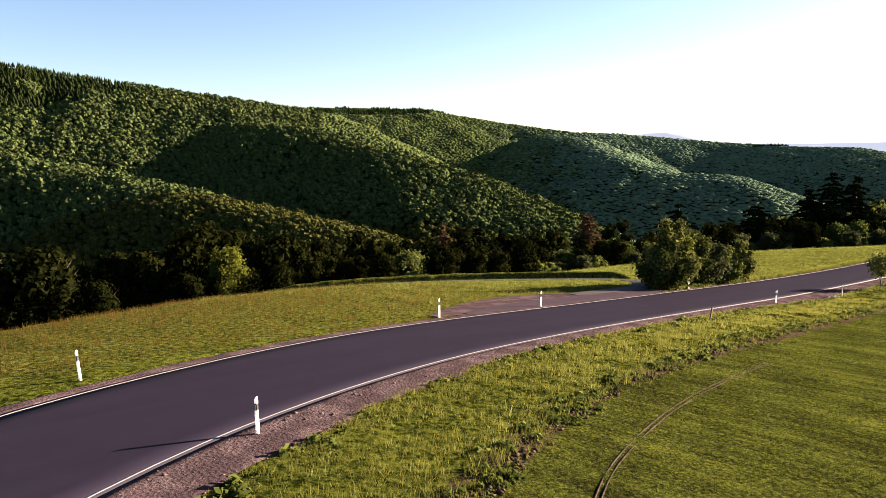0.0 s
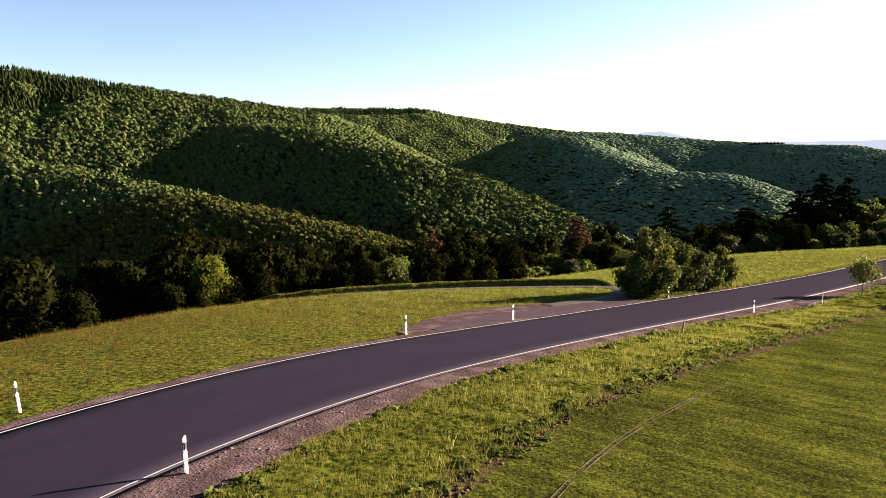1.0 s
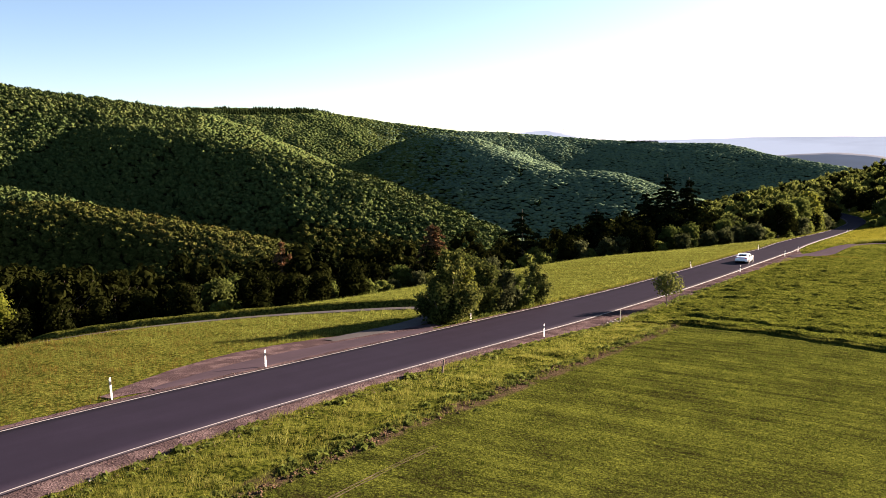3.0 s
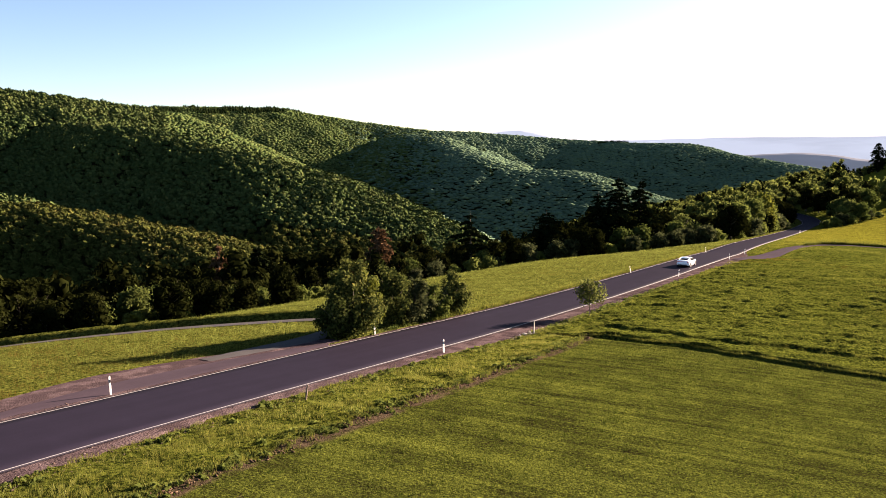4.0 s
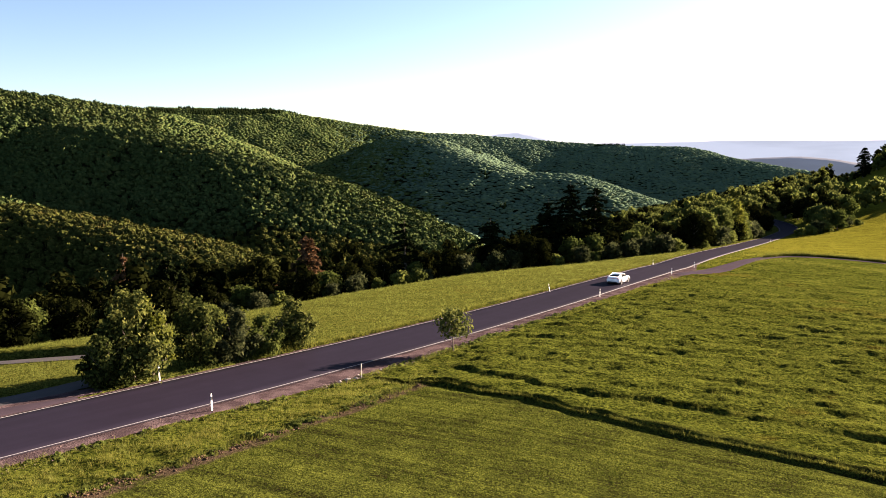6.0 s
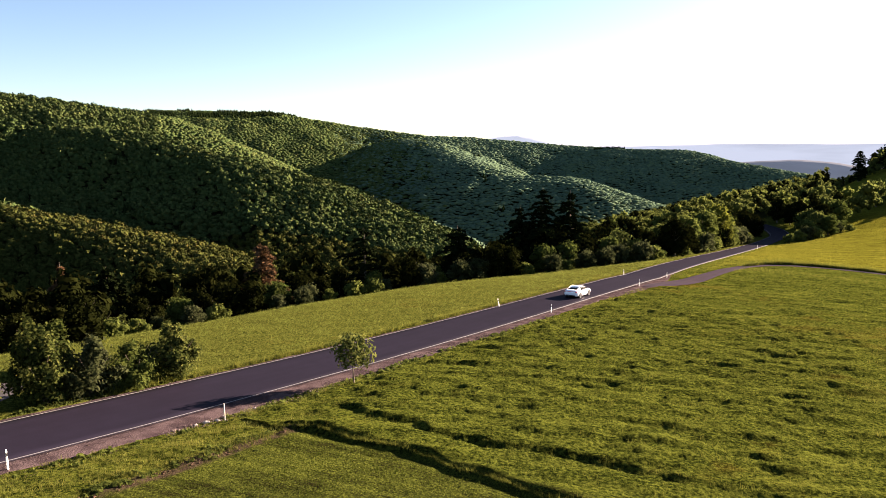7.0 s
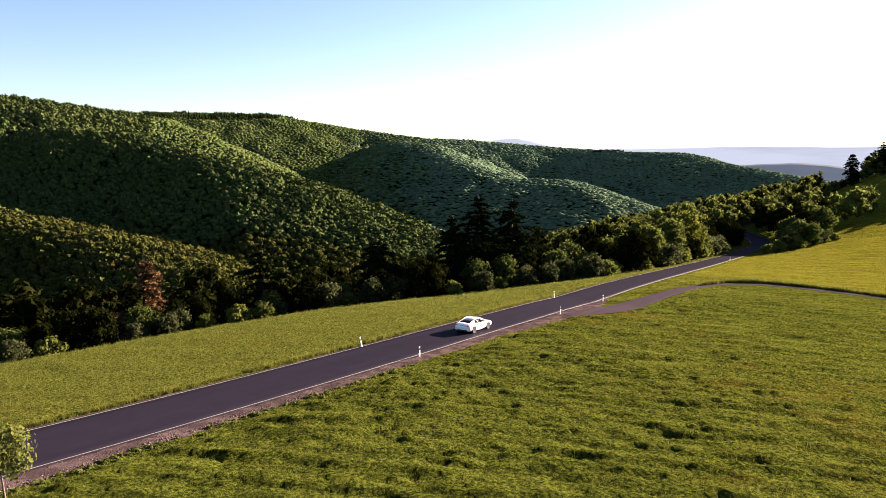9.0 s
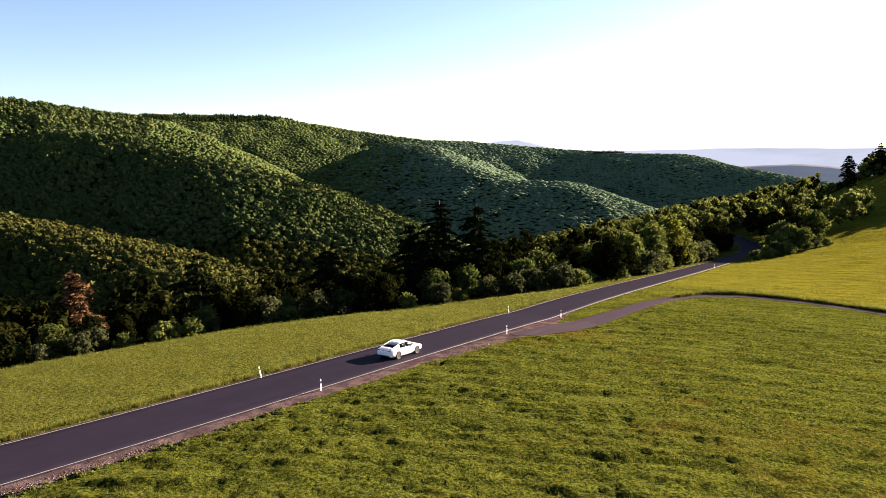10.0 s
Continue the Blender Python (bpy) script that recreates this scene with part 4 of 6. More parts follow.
KINDS = [
    (broadleaf(51, 7.0, 6.4, M_LEAF_SHADE, 1500, 0.02, 15, "broadleaf_tree", "leafy green tree in the belt below the meadow"), 1.0),
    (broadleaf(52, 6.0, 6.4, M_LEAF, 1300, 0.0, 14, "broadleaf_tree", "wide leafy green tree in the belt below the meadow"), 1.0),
    (broadleaf(53, 8.0, 5.6, M_LEAF_SHADE, 1500, 0.05, 14, "broadleaf_tree", "tall leafy tree in the belt, shade put into its green"), 1.0),
    (broadleaf(54, 6.6, 6.0, M_LEAF_MID, 1400, 0.02, 14, "broadleaf_tree", "olive green tree in the belt below the meadow"), 0.5),
    (broadleaf(55, 3.6, 4.6, M_LEAF_PALE, 1000, 0.0, 11, "flowering_shrub", "grey-green flowering shrub at the edge of the meadow", "shrub", 0.3), 0.8),
    (broadleaf(56, 3.0, 4.2, M_LEAF_SUN, 900, 0.0, 10, "shrub", "low green shrub at the edge of the meadow", "shrub", 0.3), 0.9),
]
# the first of every kind takes a place in the belt like the rest
slots = []
for row, (off, gap, kinds) in enumerate(((3.5, 4.0, (4, 5, 5, 4, 0)), (9.5, 5.4, (0, 1, 2, 1, 0, 2, 3)), (17.0, 6.4, (0, 2, 1, 2, 0, 3)))):
    u = -66.0 + row * 1.7
    while u < 282:
        q = RS.choice(len(kinds))
        # the left end takes only kinds with shade in their leaf colour
        if u < -4:
            q = (4, 0, q if kinds[q] in (0, 2) else 0)[row]
        jit = RS.uniform(-1.6, 1.6)
        scale = RS.uniform(0.75, 1.2) * (1.0 + 0.35 * smooth((u - 110) / 90))
        if row == 0 and -30 < u < 90:
            scale *= 0.8
        if u < -4:
            scale *= 1.5 if row else 0.9
        if row and 25 < u < 104:
            scale *= 0.72
        o = off + (4.0 if u < 0 else 0) 
        slots.append((kinds[q], u, belt(u) + o + jit, RS.uniform(0, 6.28), float(scale)))
        u += gap * RS.uniform(0.75, 1.3) * (1.0 if u < 120 else 1.25)
used = set()
for kind, u, v, turn, scale in slots:
    if v > 14 or not 12 < u < 20:
        m = stand(u, v, turn, scale, 0.15)
        if kind in used:
            copy_scaled(KINDS[kind][0], m)
        else:
            used.add(kind)
            place(KINDS[kind][0], m)

# bushes and trees where the road bends away, right of it
for k, (u, v, h) in enumerate(((459, -26, 19), (464, -33, 20), (470, -42, 20), (447, 60, 14), (439, 66, 12.5), (453, 53, 13), (433, 60, 11.5))):
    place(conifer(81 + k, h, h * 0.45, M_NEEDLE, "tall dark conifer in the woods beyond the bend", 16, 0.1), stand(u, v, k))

BEND = [(56, 1.0, 238, -5.4), (56, 1.2, 243, -7.5), (55, 1.2, 247, -9.6), (56, 1.3, 252, -11.5), (52, 1.1, 256, -9), (54, 1.3, 262, -11), (52, 1.2, 261, -14.5), (55, 1.3, 268, -16), (56, 0.8, 276, -20), (51, 1.6, 274, -11), (53, 1.6, 284, -8), (54, 1.5, 268, -7), (54, 1.9, 292, -11), (52, 1.8, 286, -14), (51, 1.3, 296, -3.5), (53, 1.4, 303, 0), (51, 1.3, 309, 4), (53, 1.4, 316, 10), (51, 1.1, 276, 11.5), (53, 1.0, 282, 12.5), (51, 1.1, 288, 15.5), (53, 1.2, 294, 19.5), (51, 1.2, 300, 24)]
for kind, s, u, v in BEND:
    copy_scaled(KINDS[kind - 51][0], stand(u, v, u * 0.7, s, 0.1))


# ---- woods that nobody could count ----
def replicate(name, templates, places, mat, label, category):
    """Many copies of a few small forms, joined into one object of stuff. places: x, y, z, size, height factor, turn."""
    rs = np.random.RandomState(len(places))
    pick = rs.randint(0, len(templates), len(places))
    verts, faces, base = [], [], 0
    for k, (tv, tf) in enumerate(templates):
        p = places[pick == k]
        if not len(p):
            continue
        c, s = np.cos(p[:, 5])[:, None], np.sin(p[:, 5])[:, None]
        x, y, z = tv[:, 0][None], tv[:, 1][None], tv[:, 2][None]
        w = np.stack([p[:, 0:1] + (x * c - y * s) * p[:, 3:4], p[:, 1:2] + (x * s + y * c) * p[:, 3:4], p[:, 2:3] + z * p[:, 3:4] * p[:, 4:5]], -1)
        verts.append(w.reshape(-1, 3))
        f = tf[None] + (np.arange(len(p)) * len(tv))[:, None, None] + base
        faces.append(f.reshape(-1, tf.shape[1]))
        base += len(p) * len(tv)
    me = mesh_np(name, np.concatenate(verts), np.concatenate(faces), mat, True)
    return tagged(new(name, me), label, category, kind="stuff")


def spike(seed):
    """A small fir."""
    rs = np.random.RandomState(seed)
    vs, fs = [(0, 0, 2.2)], []
    n = 6
    for ring, (z, r) in enumerate(((1.1, 0.35), (0.2, 0.7), (-0.4, 0.55))):
        for k in range(n):
            rr = r * rs.uniform(0.7, 1.3)
            vs.append((rr * math.cos(6.283 * k / n), rr * math.sin(6.283 * k / n), z + rs.uniform(-0.15, 0.15)))
    for k in range(n):
        fs.append((0, 1 + k, 1 + (k + 1) % n))
        for ring in (0, 1):
            a, b = 1 + ring * n + k, 1 + ring * n + (k + 1) % n
            fs += [(a, a + n, b + n), (a, b + n, b)]
    return np.array(vs), np.array(fs)


def spur(az):
    """Distance just behind the crest of the middle spur, by compass bearing."""
    return np.interp(az, [-14, -9, -5.6, 1.5, 6.5, 9.5, 13.1], [1900, 1660, 1640, 1740, 1760, 1640, 1420])


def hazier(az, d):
    """Where woods take the hazed crown colour, further round to the right, with a ragged border."""
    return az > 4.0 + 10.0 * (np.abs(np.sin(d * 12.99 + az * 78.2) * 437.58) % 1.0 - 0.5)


def lump_template(seed, shape, low, flat):
    """A treetop seen from afar: a bulging dome, open below."""
    rs = np.random.RandomState(seed)
    vs, fs = shape
    r = np.full(len(vs), 0.72)
    for k in range(11):
        d = rs.normal(0, 1, 3)
        d[2] = abs(d[2]) * 0.8
        d /= np.linalg.norm(d)
        r = np.maximum(r, rs.uniform(0.85, 1.15) - 1.9 * np.clip(1 - vs @ d, 0, 1))
    r = r * (1 + 0.07 * rs.normal(0, 1, len(vs)))
    keep = (vs[fs][:, :, 2] > low).any(1)
    return vs * r[:, None] * np.array([1.0, 1.0, flat]), fs[keep]


def tufted_template(seed, clumps, size):
    """A nearer treetop: a bulging dome whose surface breaks up into leaf clumps."""
    rs = np.random.RandomState(seed)
    cv, cf = lump_template(seed, ICO1, -0.3, 0.95)
    d = rs.normal(0, 1, (clumps, 3))
    d[:, 2] = np.abs(d[:, 2]) * 1.1 - 0.15
    d /= np.linalg.norm(d, axis=1)[:, None]
    r = np.full(len(d), 0.72)
    for k in range(9):
        b = rs.normal(0, 1, 3)
        b[2] = abs(b[2]) * 0.8
        b /= np.linalg.norm(b)
        r = np.maximum(r, rs.uniform(0.9, 1.2) - 1.9 * np.clip(1 - d @ b, 0, 1))
    v, f = rhombs(d * (r * rs.uniform(0.86, 1.06, len(d)))[:, None] * np.array([1, 1, 0.95]), d, size, rs, stray=0.35)
    faces = np.concatenate([cf, f[:, [0, 1, 2]] + len(cv), f[:, [0, 2, 3]] + len(cv)])
    return np.concatenate([cv * 0.86, v]), faces


def canopy(name, near, far, gap, shape, mat, label, seed, azl, azr, region=None, flat=0.95, full=1.0):
    """Treetops of a wood on the slopes that face the road. Also finds places for firs."""
    rs = np.random.RandomState(seed)
    x, y = np.meshgrid(np.arange(far * math.sin(radians(min(azl, 0))), far * math.sin(radians(max(azr, 0))), gap), np.arange(0, far, gap * 0.87), indexing="ij")
    x = x + 0.5 * gap * (np.arange(x.shape[1]) % 2)[None]
    x, y = x.ravel(), y.ravel()
    x, y = x + rs.uniform(-0.34, 0.34, x.size) * gap, y + rs.uniform(-0.34, 0.34, x.size) * gap
    d, az = np.hypot(x, y), np.degrees(np.arctan2(x, y))
    ok = (d > near) & (d < far) & (az > azl) & (az < azr) & ~((d < 640) & (az > 20))
    if region:
        ok &= region(az, d)
    px, py, d = x[ok] + EYE[0], y[ok] + EYE[1], d[ok]
    z = ground(px, py)
    e = 12.0
    hx, hy = (ground(px + e, py) - z) / e, (ground(px, py + e) - z) / e
    w = np.stack([60 - px, 60 - py, 25 - z], -1)
    w /= np.linalg.norm(w, axis=1)[:, None]
    face = (-hx * w[:, 0] - hy * w[:, 1] + w[:, 2]) / np.sqrt(1 + hx ** 2 + hy ** 2)
    u, v = to_uv(px, py)
    good = (face > np.where(d < 800, -0.3, -0.1)) & ((v > belt(u) + 24) | (u > 290)) & ((v > belt(u) + 10) | (u - 255 > (-v) * 2.2))
    px, py, z, d = px[good], py[good], z[good], d[good]
    # leave out what nearer hills hide
    seen = np.zeros(len(px), bool)
    for ex, ey in ((EYE[0] - 20, EYE[1] - 10), (EYE[0] + 60, EYE[1] + 45)):
        clear = np.ones(len(px), bool)
        for q in np.linspace(0.3, 0.97, 22):
            clear &= ground(ex + q * (px - ex), ey + q * (py - ey)) < EYE[2] + 2 + q * (z + 24 - EYE[2])
        seen |= clear
    px, py, z, d = px[seen], py[seen], z[seen], d[seen]
    n = len(px)
    bearing = np.degrees(np.arctan2(px - EYE[0], py - EYE[1]))
    plantation = (bearing < -26.0) & (d > 2055 + (bearing + 35.5) * 17 + 45 * wave(px, py, 90.0, 79))
    fir = 1.1 * plantation + 0.7 * wave(px, py, 260.0, 77) + 0.5 * smooth((z - 150) / 60) + 0.9 * smooth((z - 112) / 30) * (d > 2650) + rs.normal(0, 0.12, n) > 0.85
    size = full * gap * (0.54 + 0.4 * rs.uniform(0, 1, n) ** 1.5) * (1 + 0.12 * wave(px, py, 120.0, 78))
    tall = rs.uniform(0.85, 1.15, n) * min(1.0, gap / 12 + 0.1)
    at = np.stack([px, py, z + 4.0 + rs.uniform(-1.2, 1.8, n), size, tall, rs.uniform(0, 6.28, n)], -1)
    replicate(name, [lump_template(seed * 10 + k, shape, -0.3, flat) if shape else tufted_template(seed * 10 + k, *((84, 0.31) if near < 1000 else (42, 0.43))) for k in range(6)], at[~fir], mat, label, "forest")
    at[:, 3:5] = np.stack([rs.uniform(5.0, 6.8, n), rs.uniform(0.75, 1.15, n)], -1)
    FIRS.append(at[fir])


FIRS, SPIKES = [], [spike(k) for k in range(4)]
canopy("hillside_wood", 430, 880, 12.0, None, M_FOREST, "dense green broadleaf wood on the hillside across the valley", 3, -40, 20, None, 0.95, 0.92)
canopy("hillside_wood", 880, 1270, 12.0, None, M_FOREST, "dense green broadleaf wood on the hillside across the valley", 8, -40, 20, None, 0.95, 0.92)
canopy("hillside_wood", 1270, 2655, 13.5, None, M_FOREST_MID, "dense green broadleaf wood on the upper slopes", 4, -38, -13.7)
canopy("hillside_wood", 1270, 2005, 13.5, None, M_FOREST_MID, "green broadleaf wood on the flank of a spur", 6, -13.7, 13.1, lambda az, d: d < spur(az))
canopy("distant_wood", 2655, 3400, 10.5, ICO1, M_FOREST_MID, "distant dark green wood on the far ridges", 5, -38, -13.7, None, 0.85)
canopy("distant_wood", 1270, 3400, 10.5, ICO1, M_FOREST_MID, "dark green wood on the ridges behind the spur", 7, -13.7, 9.0, lambda az, d: (d > spur(az)) & ~hazier(az, d), 0.6, 1.25)
canopy("distant_wood", 1270, 3400, 10.5, ICO1, M_FOREST_HAZE, "green wood on far ridges and spurs, haze in its colour", 9, -1.0, 46, lambda az, d: ((az > 13.1) | (d > spur(az))) & hazier(az, d), 0.36, 1.5)
# pale larches on the nose of the nearest ridge
rs = np.random.RandomState(19)
q = rs.uniform(0, 1, 240)
x = EYE[0] + np.interp(q, [0, 1], [-400, -158]) + rs.normal(0, 34, 240)
y = EYE[1] + np.interp(q, [0, 1], [1090, 870]) + rs.normal(0, 34, 240)
replicate("larch_wood", SPIKES, np.stack([x, y, ground(x, y) + 4, rs.uniform(3.0, 4.2, 240), rs.uniform(0.75, 1.15, 240), q * 40], -1), M_FOREST, "pale green larches on the nose of the ridge", "forest")
az = np.radians(np.linspace(20.6, 22.9, 26))
x, y = EYE[0] + 3020 * np.sin(az), EYE[1] + 3020 * np.cos(az)
FIRS.append(np.stack([x, y, ground(x, y) + 8, np.full(26, 5.0), np.full(26, 1.0), az * 40], -1))
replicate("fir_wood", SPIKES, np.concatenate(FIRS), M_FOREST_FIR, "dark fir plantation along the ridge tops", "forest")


def woods(near, far, gap, size, seed, azl, azr):
    """Tree places on the slope below the meadow and beyond the bend."""
    rs = np.random.RandomState(seed)
    x, y = np.meshgrid(np.arange(-far, far, gap), np.arange(0, far, gap))
    x, y = x.ravel() + rs.uniform(-0.48, 0.48, x.size) * gap, y.ravel() + rs.uniform(-0.48, 0.48, x.size) * gap
    d = np.hypot(x, y)
    az = np.degrees(np.arctan2(x, y))
    ok = (d > near) & (d < far) & (az > azl) & (az < azr)
    x, y = x[ok] + EYE[0], y[ok] + EYE[1]
    z = ground(x, y)
    u, v = to_uv(x, y)
    ok = (v > belt(u) + 24) | ((u > 290) & ((v > belt(u) + 10) | (u - 255 > (-v) * 2.2)))
    ok &= (u > 332) | (v < road_right(u) - 7) | (v > road_left(u) + 7)
    # a clearing on the rise, with low scrub behind it
    ok &= ~((u > 322) & (u < 446) & (v < -3) & (v > -45))
    x, y, z, u = x[ok], y[ok], z[ok], u[ok]
    az = np.degrees(np.arctan2(x - EYE[0], y - EYE[1]))
    s = size * rs.uniform(0.72, 1.3, len(x)) * np.where((az > 37.8) & (az < 40.7) & (u > 392), 0.42, 1.0)
    return np.stack([x, y, z + s * 0.9, s, rs.uniform(0.85, 1.25, len(x)), rs.uniform(0, 6.28, len(x))], -1)


def leafy_template(seed, per, size):
    """A whole tree for the woods: bulges of leaf clumps round a darker core."""
    rs = np.random.RandomState(seed)
    verts, faces, base = [], [], 0
    for x, y, z, r in crown_lobes(rs, 2.1, 2.3, -0.2, 5):
        r = r * 1.2
        d = rs.normal(0, 1, (per, 3))
        d[:, 2] = np.abs(d[:, 2]) * 0.9
        d /= np.linalg.norm(d, axis=1)[:, None]
        c = np.array([x, y, z - 0.2]) + d * (r * (1 - 0.3 * rs.uniform(0, 1, per) ** 2))[:, None]
        v, f = rhombs(c, d, size, rs, stray=0.22)
        verts.append(v)
        faces += [f[:, [0, 1, 2]] + base, f[:, [0, 2, 3]] + base]
        base += len(v)
        cv = ICO1[0] * r * (0.6 * (1 + rs.uniform(-0.2, 0.2, (len(ICO1[0]), 1)))) + np.array([x, y, z - 0.2])
        verts.append(cv)
        faces.append(ICO1[1] + base)
        base += len(cv)
    return np.concatenate(verts), np.concatenate(faces)


LEAFY, THIN = [leafy_template(k, 34, 0.205) for k in range(5)], [leafy_template(k + 9, 24, 0.22) for k in range(5)]
p = np.concatenate([woods(250, 330, 8.0, 3.0, 7, 20, 50), woods(330, 640, 8.5, 3.1, 9, 20, 37.5), woods(330, 640, 7.5, 3.6, 9, 37.5, 50)])
pick = np.random.RandomState(17).uniform(0, 1, len(p)) + 0.25 * wave(p[:, 0], p[:, 1], 45.0, 18)
replicate("bend_wood", LEAFY, p[pick < 0.38], M_LEAF_SHADE, "wood on the rise beyond the bend, shade in its green", "forest")
replicate("bend_wood", LEAFY, p[(pick >= 0.38) & (pick < 0.85)], M_LEAF_MID, "mid green wood on the rise beyond the bend", "forest")
replicate("bend_wood", LEAFY, p[pick >= 0.85], M_LEAF_SUN, "bright green treetops on the rise beyond the bend", "forest")
# woods on the slope, their shade held in the leaf colour
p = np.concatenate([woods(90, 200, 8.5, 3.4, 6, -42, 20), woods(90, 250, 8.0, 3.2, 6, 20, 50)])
replicate("slope_wood", LEAFY, p, M_LEAF_SHADE, "thick green wood falling away below the meadow", "forest")
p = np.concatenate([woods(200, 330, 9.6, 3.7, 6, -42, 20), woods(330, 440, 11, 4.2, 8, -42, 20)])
replicate("slope_wood", THIN, p, M_LEAF_SHADE, "thick green wood down on the slope", "forest")



# ---- delineator posts, stakes and stones along the road ----
def delineator():
    """A white roadside post with a slanted black band and a reflector."""
    e = new("delineator_post")
    tagged(e, "white plastic delineator post with a black band at the roadside", "road post", "delineator posts")
    bm = bmesh.new()
    prof = [(-0.05, -0.018), (0.05, -0.018), (0.037, 0.04), (0.0, 0.056), (-0.037, 0.04)]
    rings = []
    for z, s in ((-0.15, 1.05), (0.9, 1.0), (1.0, 0.94)):
        rings.append([bm.verts.new((x * s, y * s, z + (0.05 * (x / 0.05) if z == 1.0 else 0))) for x, y in prof])
    for a, b in zip(rings, rings[1:]):
        for i in range(5):
            bm.faces.new((a[i], a[(i + 1) % 5], b[(i + 1) % 5], b[i]))
    bm.faces.new(rings[-1])
    bmesh.ops.bevel(bm, geom=[g for g in bm.edges if g.is_boundary is False and len(g.link_faces) == 2 and g.calc_face_angle(0) > 0.5], offset=0.006, segments=1, affect="EDGES")
    part("body", bm, M_POST, e)
    bm = bmesh.new()
    rings = []
    for z in (0.66, 0.84):
        rings.append([bm.verts.new((x * 1.05, y * 1.05, z + 0.35 * x)) for x, y in prof])
    for i in range(5):
        bm.faces.new((rings[0][i], rings[0][(i + 1) % 5], rings[1][(i + 1) % 5], rings[1][i]))
    bmesh.ops.solidify(bm, geom=bm.faces[:], thickness=0.003)
    part("black_band", bm, M_BLACK, e, "slanted black band")
    part("reflector", box(bmesh.new(), (0.04, 0.008, 0.13), (0, -0.026, 0.75), 0.003), M_REFLECT, e, "grey reflector")
    return e


def stand_xy(x, y, turn=0.0, lean=(0, 0), size=1.0):
    return Matrix.LocRotScale((x, y, float(ground(x, y))), Euler((radians(lean[0]), radians(lean[1]), turn)), Vector((size, size, size)))


road_turn = math.atan2(DU[1], DU[0]) - math.pi / 2
POSTS = [(-12.67, 20.99, -0.35, 2, -3), (-4.83, 16.48, -0.35, 0, 0), (-1.05, 37.9, 0.0, 0, 0), (5.54, 45.13, 0, 0, 0), (26.2, 56.5, 0, 0, 0), (68.98, 102.65, 0, 0, 0), (90.95, 125.8, 0, 0, 0), (101.95, 138.5, 0, 0, 0), (63.3, 107.34, 0, 4, -9), (94.9, 141.6, 0, 0, -3)]
first = None
for x, y, extra, lx, ly in POSTS + [(*[float(q) for q in to_xy(2.2, 8.75)], 0, 0, 0), (*[float(q) for q in to_xy(209, -0.35)], 0, 0, 0)]:
    m = stand_xy(x, y, road_turn - extra * 0.5, (lx, ly), 1.08)
    if first is None:
        first = delineator()
        place(first, m)
    else:
        copy_scaled(first, m)


def stake(x, y, h, r, mat, label, lean):
    bm = bmesh.new()
    bmesh.ops.create_cone(bm, cap_ends=True, segments=8, radius1=r, radius2=r * 0.85, depth=h + 0.3, matrix=Matrix.Translation((0, 0, h / 2 - 0.15)))
    for w in bm.verts:
        w.co.x += 0.02 * math.sin(w.co.z * 3)
    bmesh.ops.bevel(bm, geom=[g for g in bm.edges if g.calc_length() < r * 1.2], offset=r * 0.2, segments=1, affect="EDGES")
    ob = part("stake", bm, mat)
    tagged(ob, label, "stake")
    return place(ob, stand_xy(x, y, 0.4, lean))


stake(16.5, 43.5, 0.85, 0.06, M_STAKE, "leaning weathered brown wooden stake on the verge", (-3, 10))
stake(35.6, 64.33, 1.12, 0.05, M_PALE_STAKE, "thin pale wooden stake on the gravel shoulder", (0, 0))


def stone(x, y, s, seed):
    rs = np.random.RandomState(seed)
    bm = bmesh.new()
    bmesh.ops.create_icosphere(bm, subdivisions=2, radius=1.0)
    for w in bm.verts:
        q = noise.noise(w.co * 1.3 + Vector((seed, 0, 0)))
        w.co = Vector((w.co.x * s * 1.3, w.co.y * s, w.co.z * s * 0.6)) * (1 + 0.45 * q)
    ob = part("stone", bm, M_STONE)
    tagged(ob, "pale broken stone lying on the gravel shoulder", "stone", "stones")
    m = stand_xy(x, y, rs.uniform(0, 6))
    m.translation.z += s * 0.25
    return place(ob, m)


for k, (u, v, s) in enumerate([(11.0, -1.3, 0.28), (11.7, -1.5, 0.2), (10.3, -1.2, 0.16), (12.6, -1.0, 0.14), (9.4, -1.5, 0.12), (15.0, -1.2, 0.13), (17.6, -1.3, 0.1), (-38, -2.0, 0.1), (88, -3.0, 0.14)]):
    x, y = to_xy(u, v)
    stone(float(x), float(y), s * 0.7, k + 3)


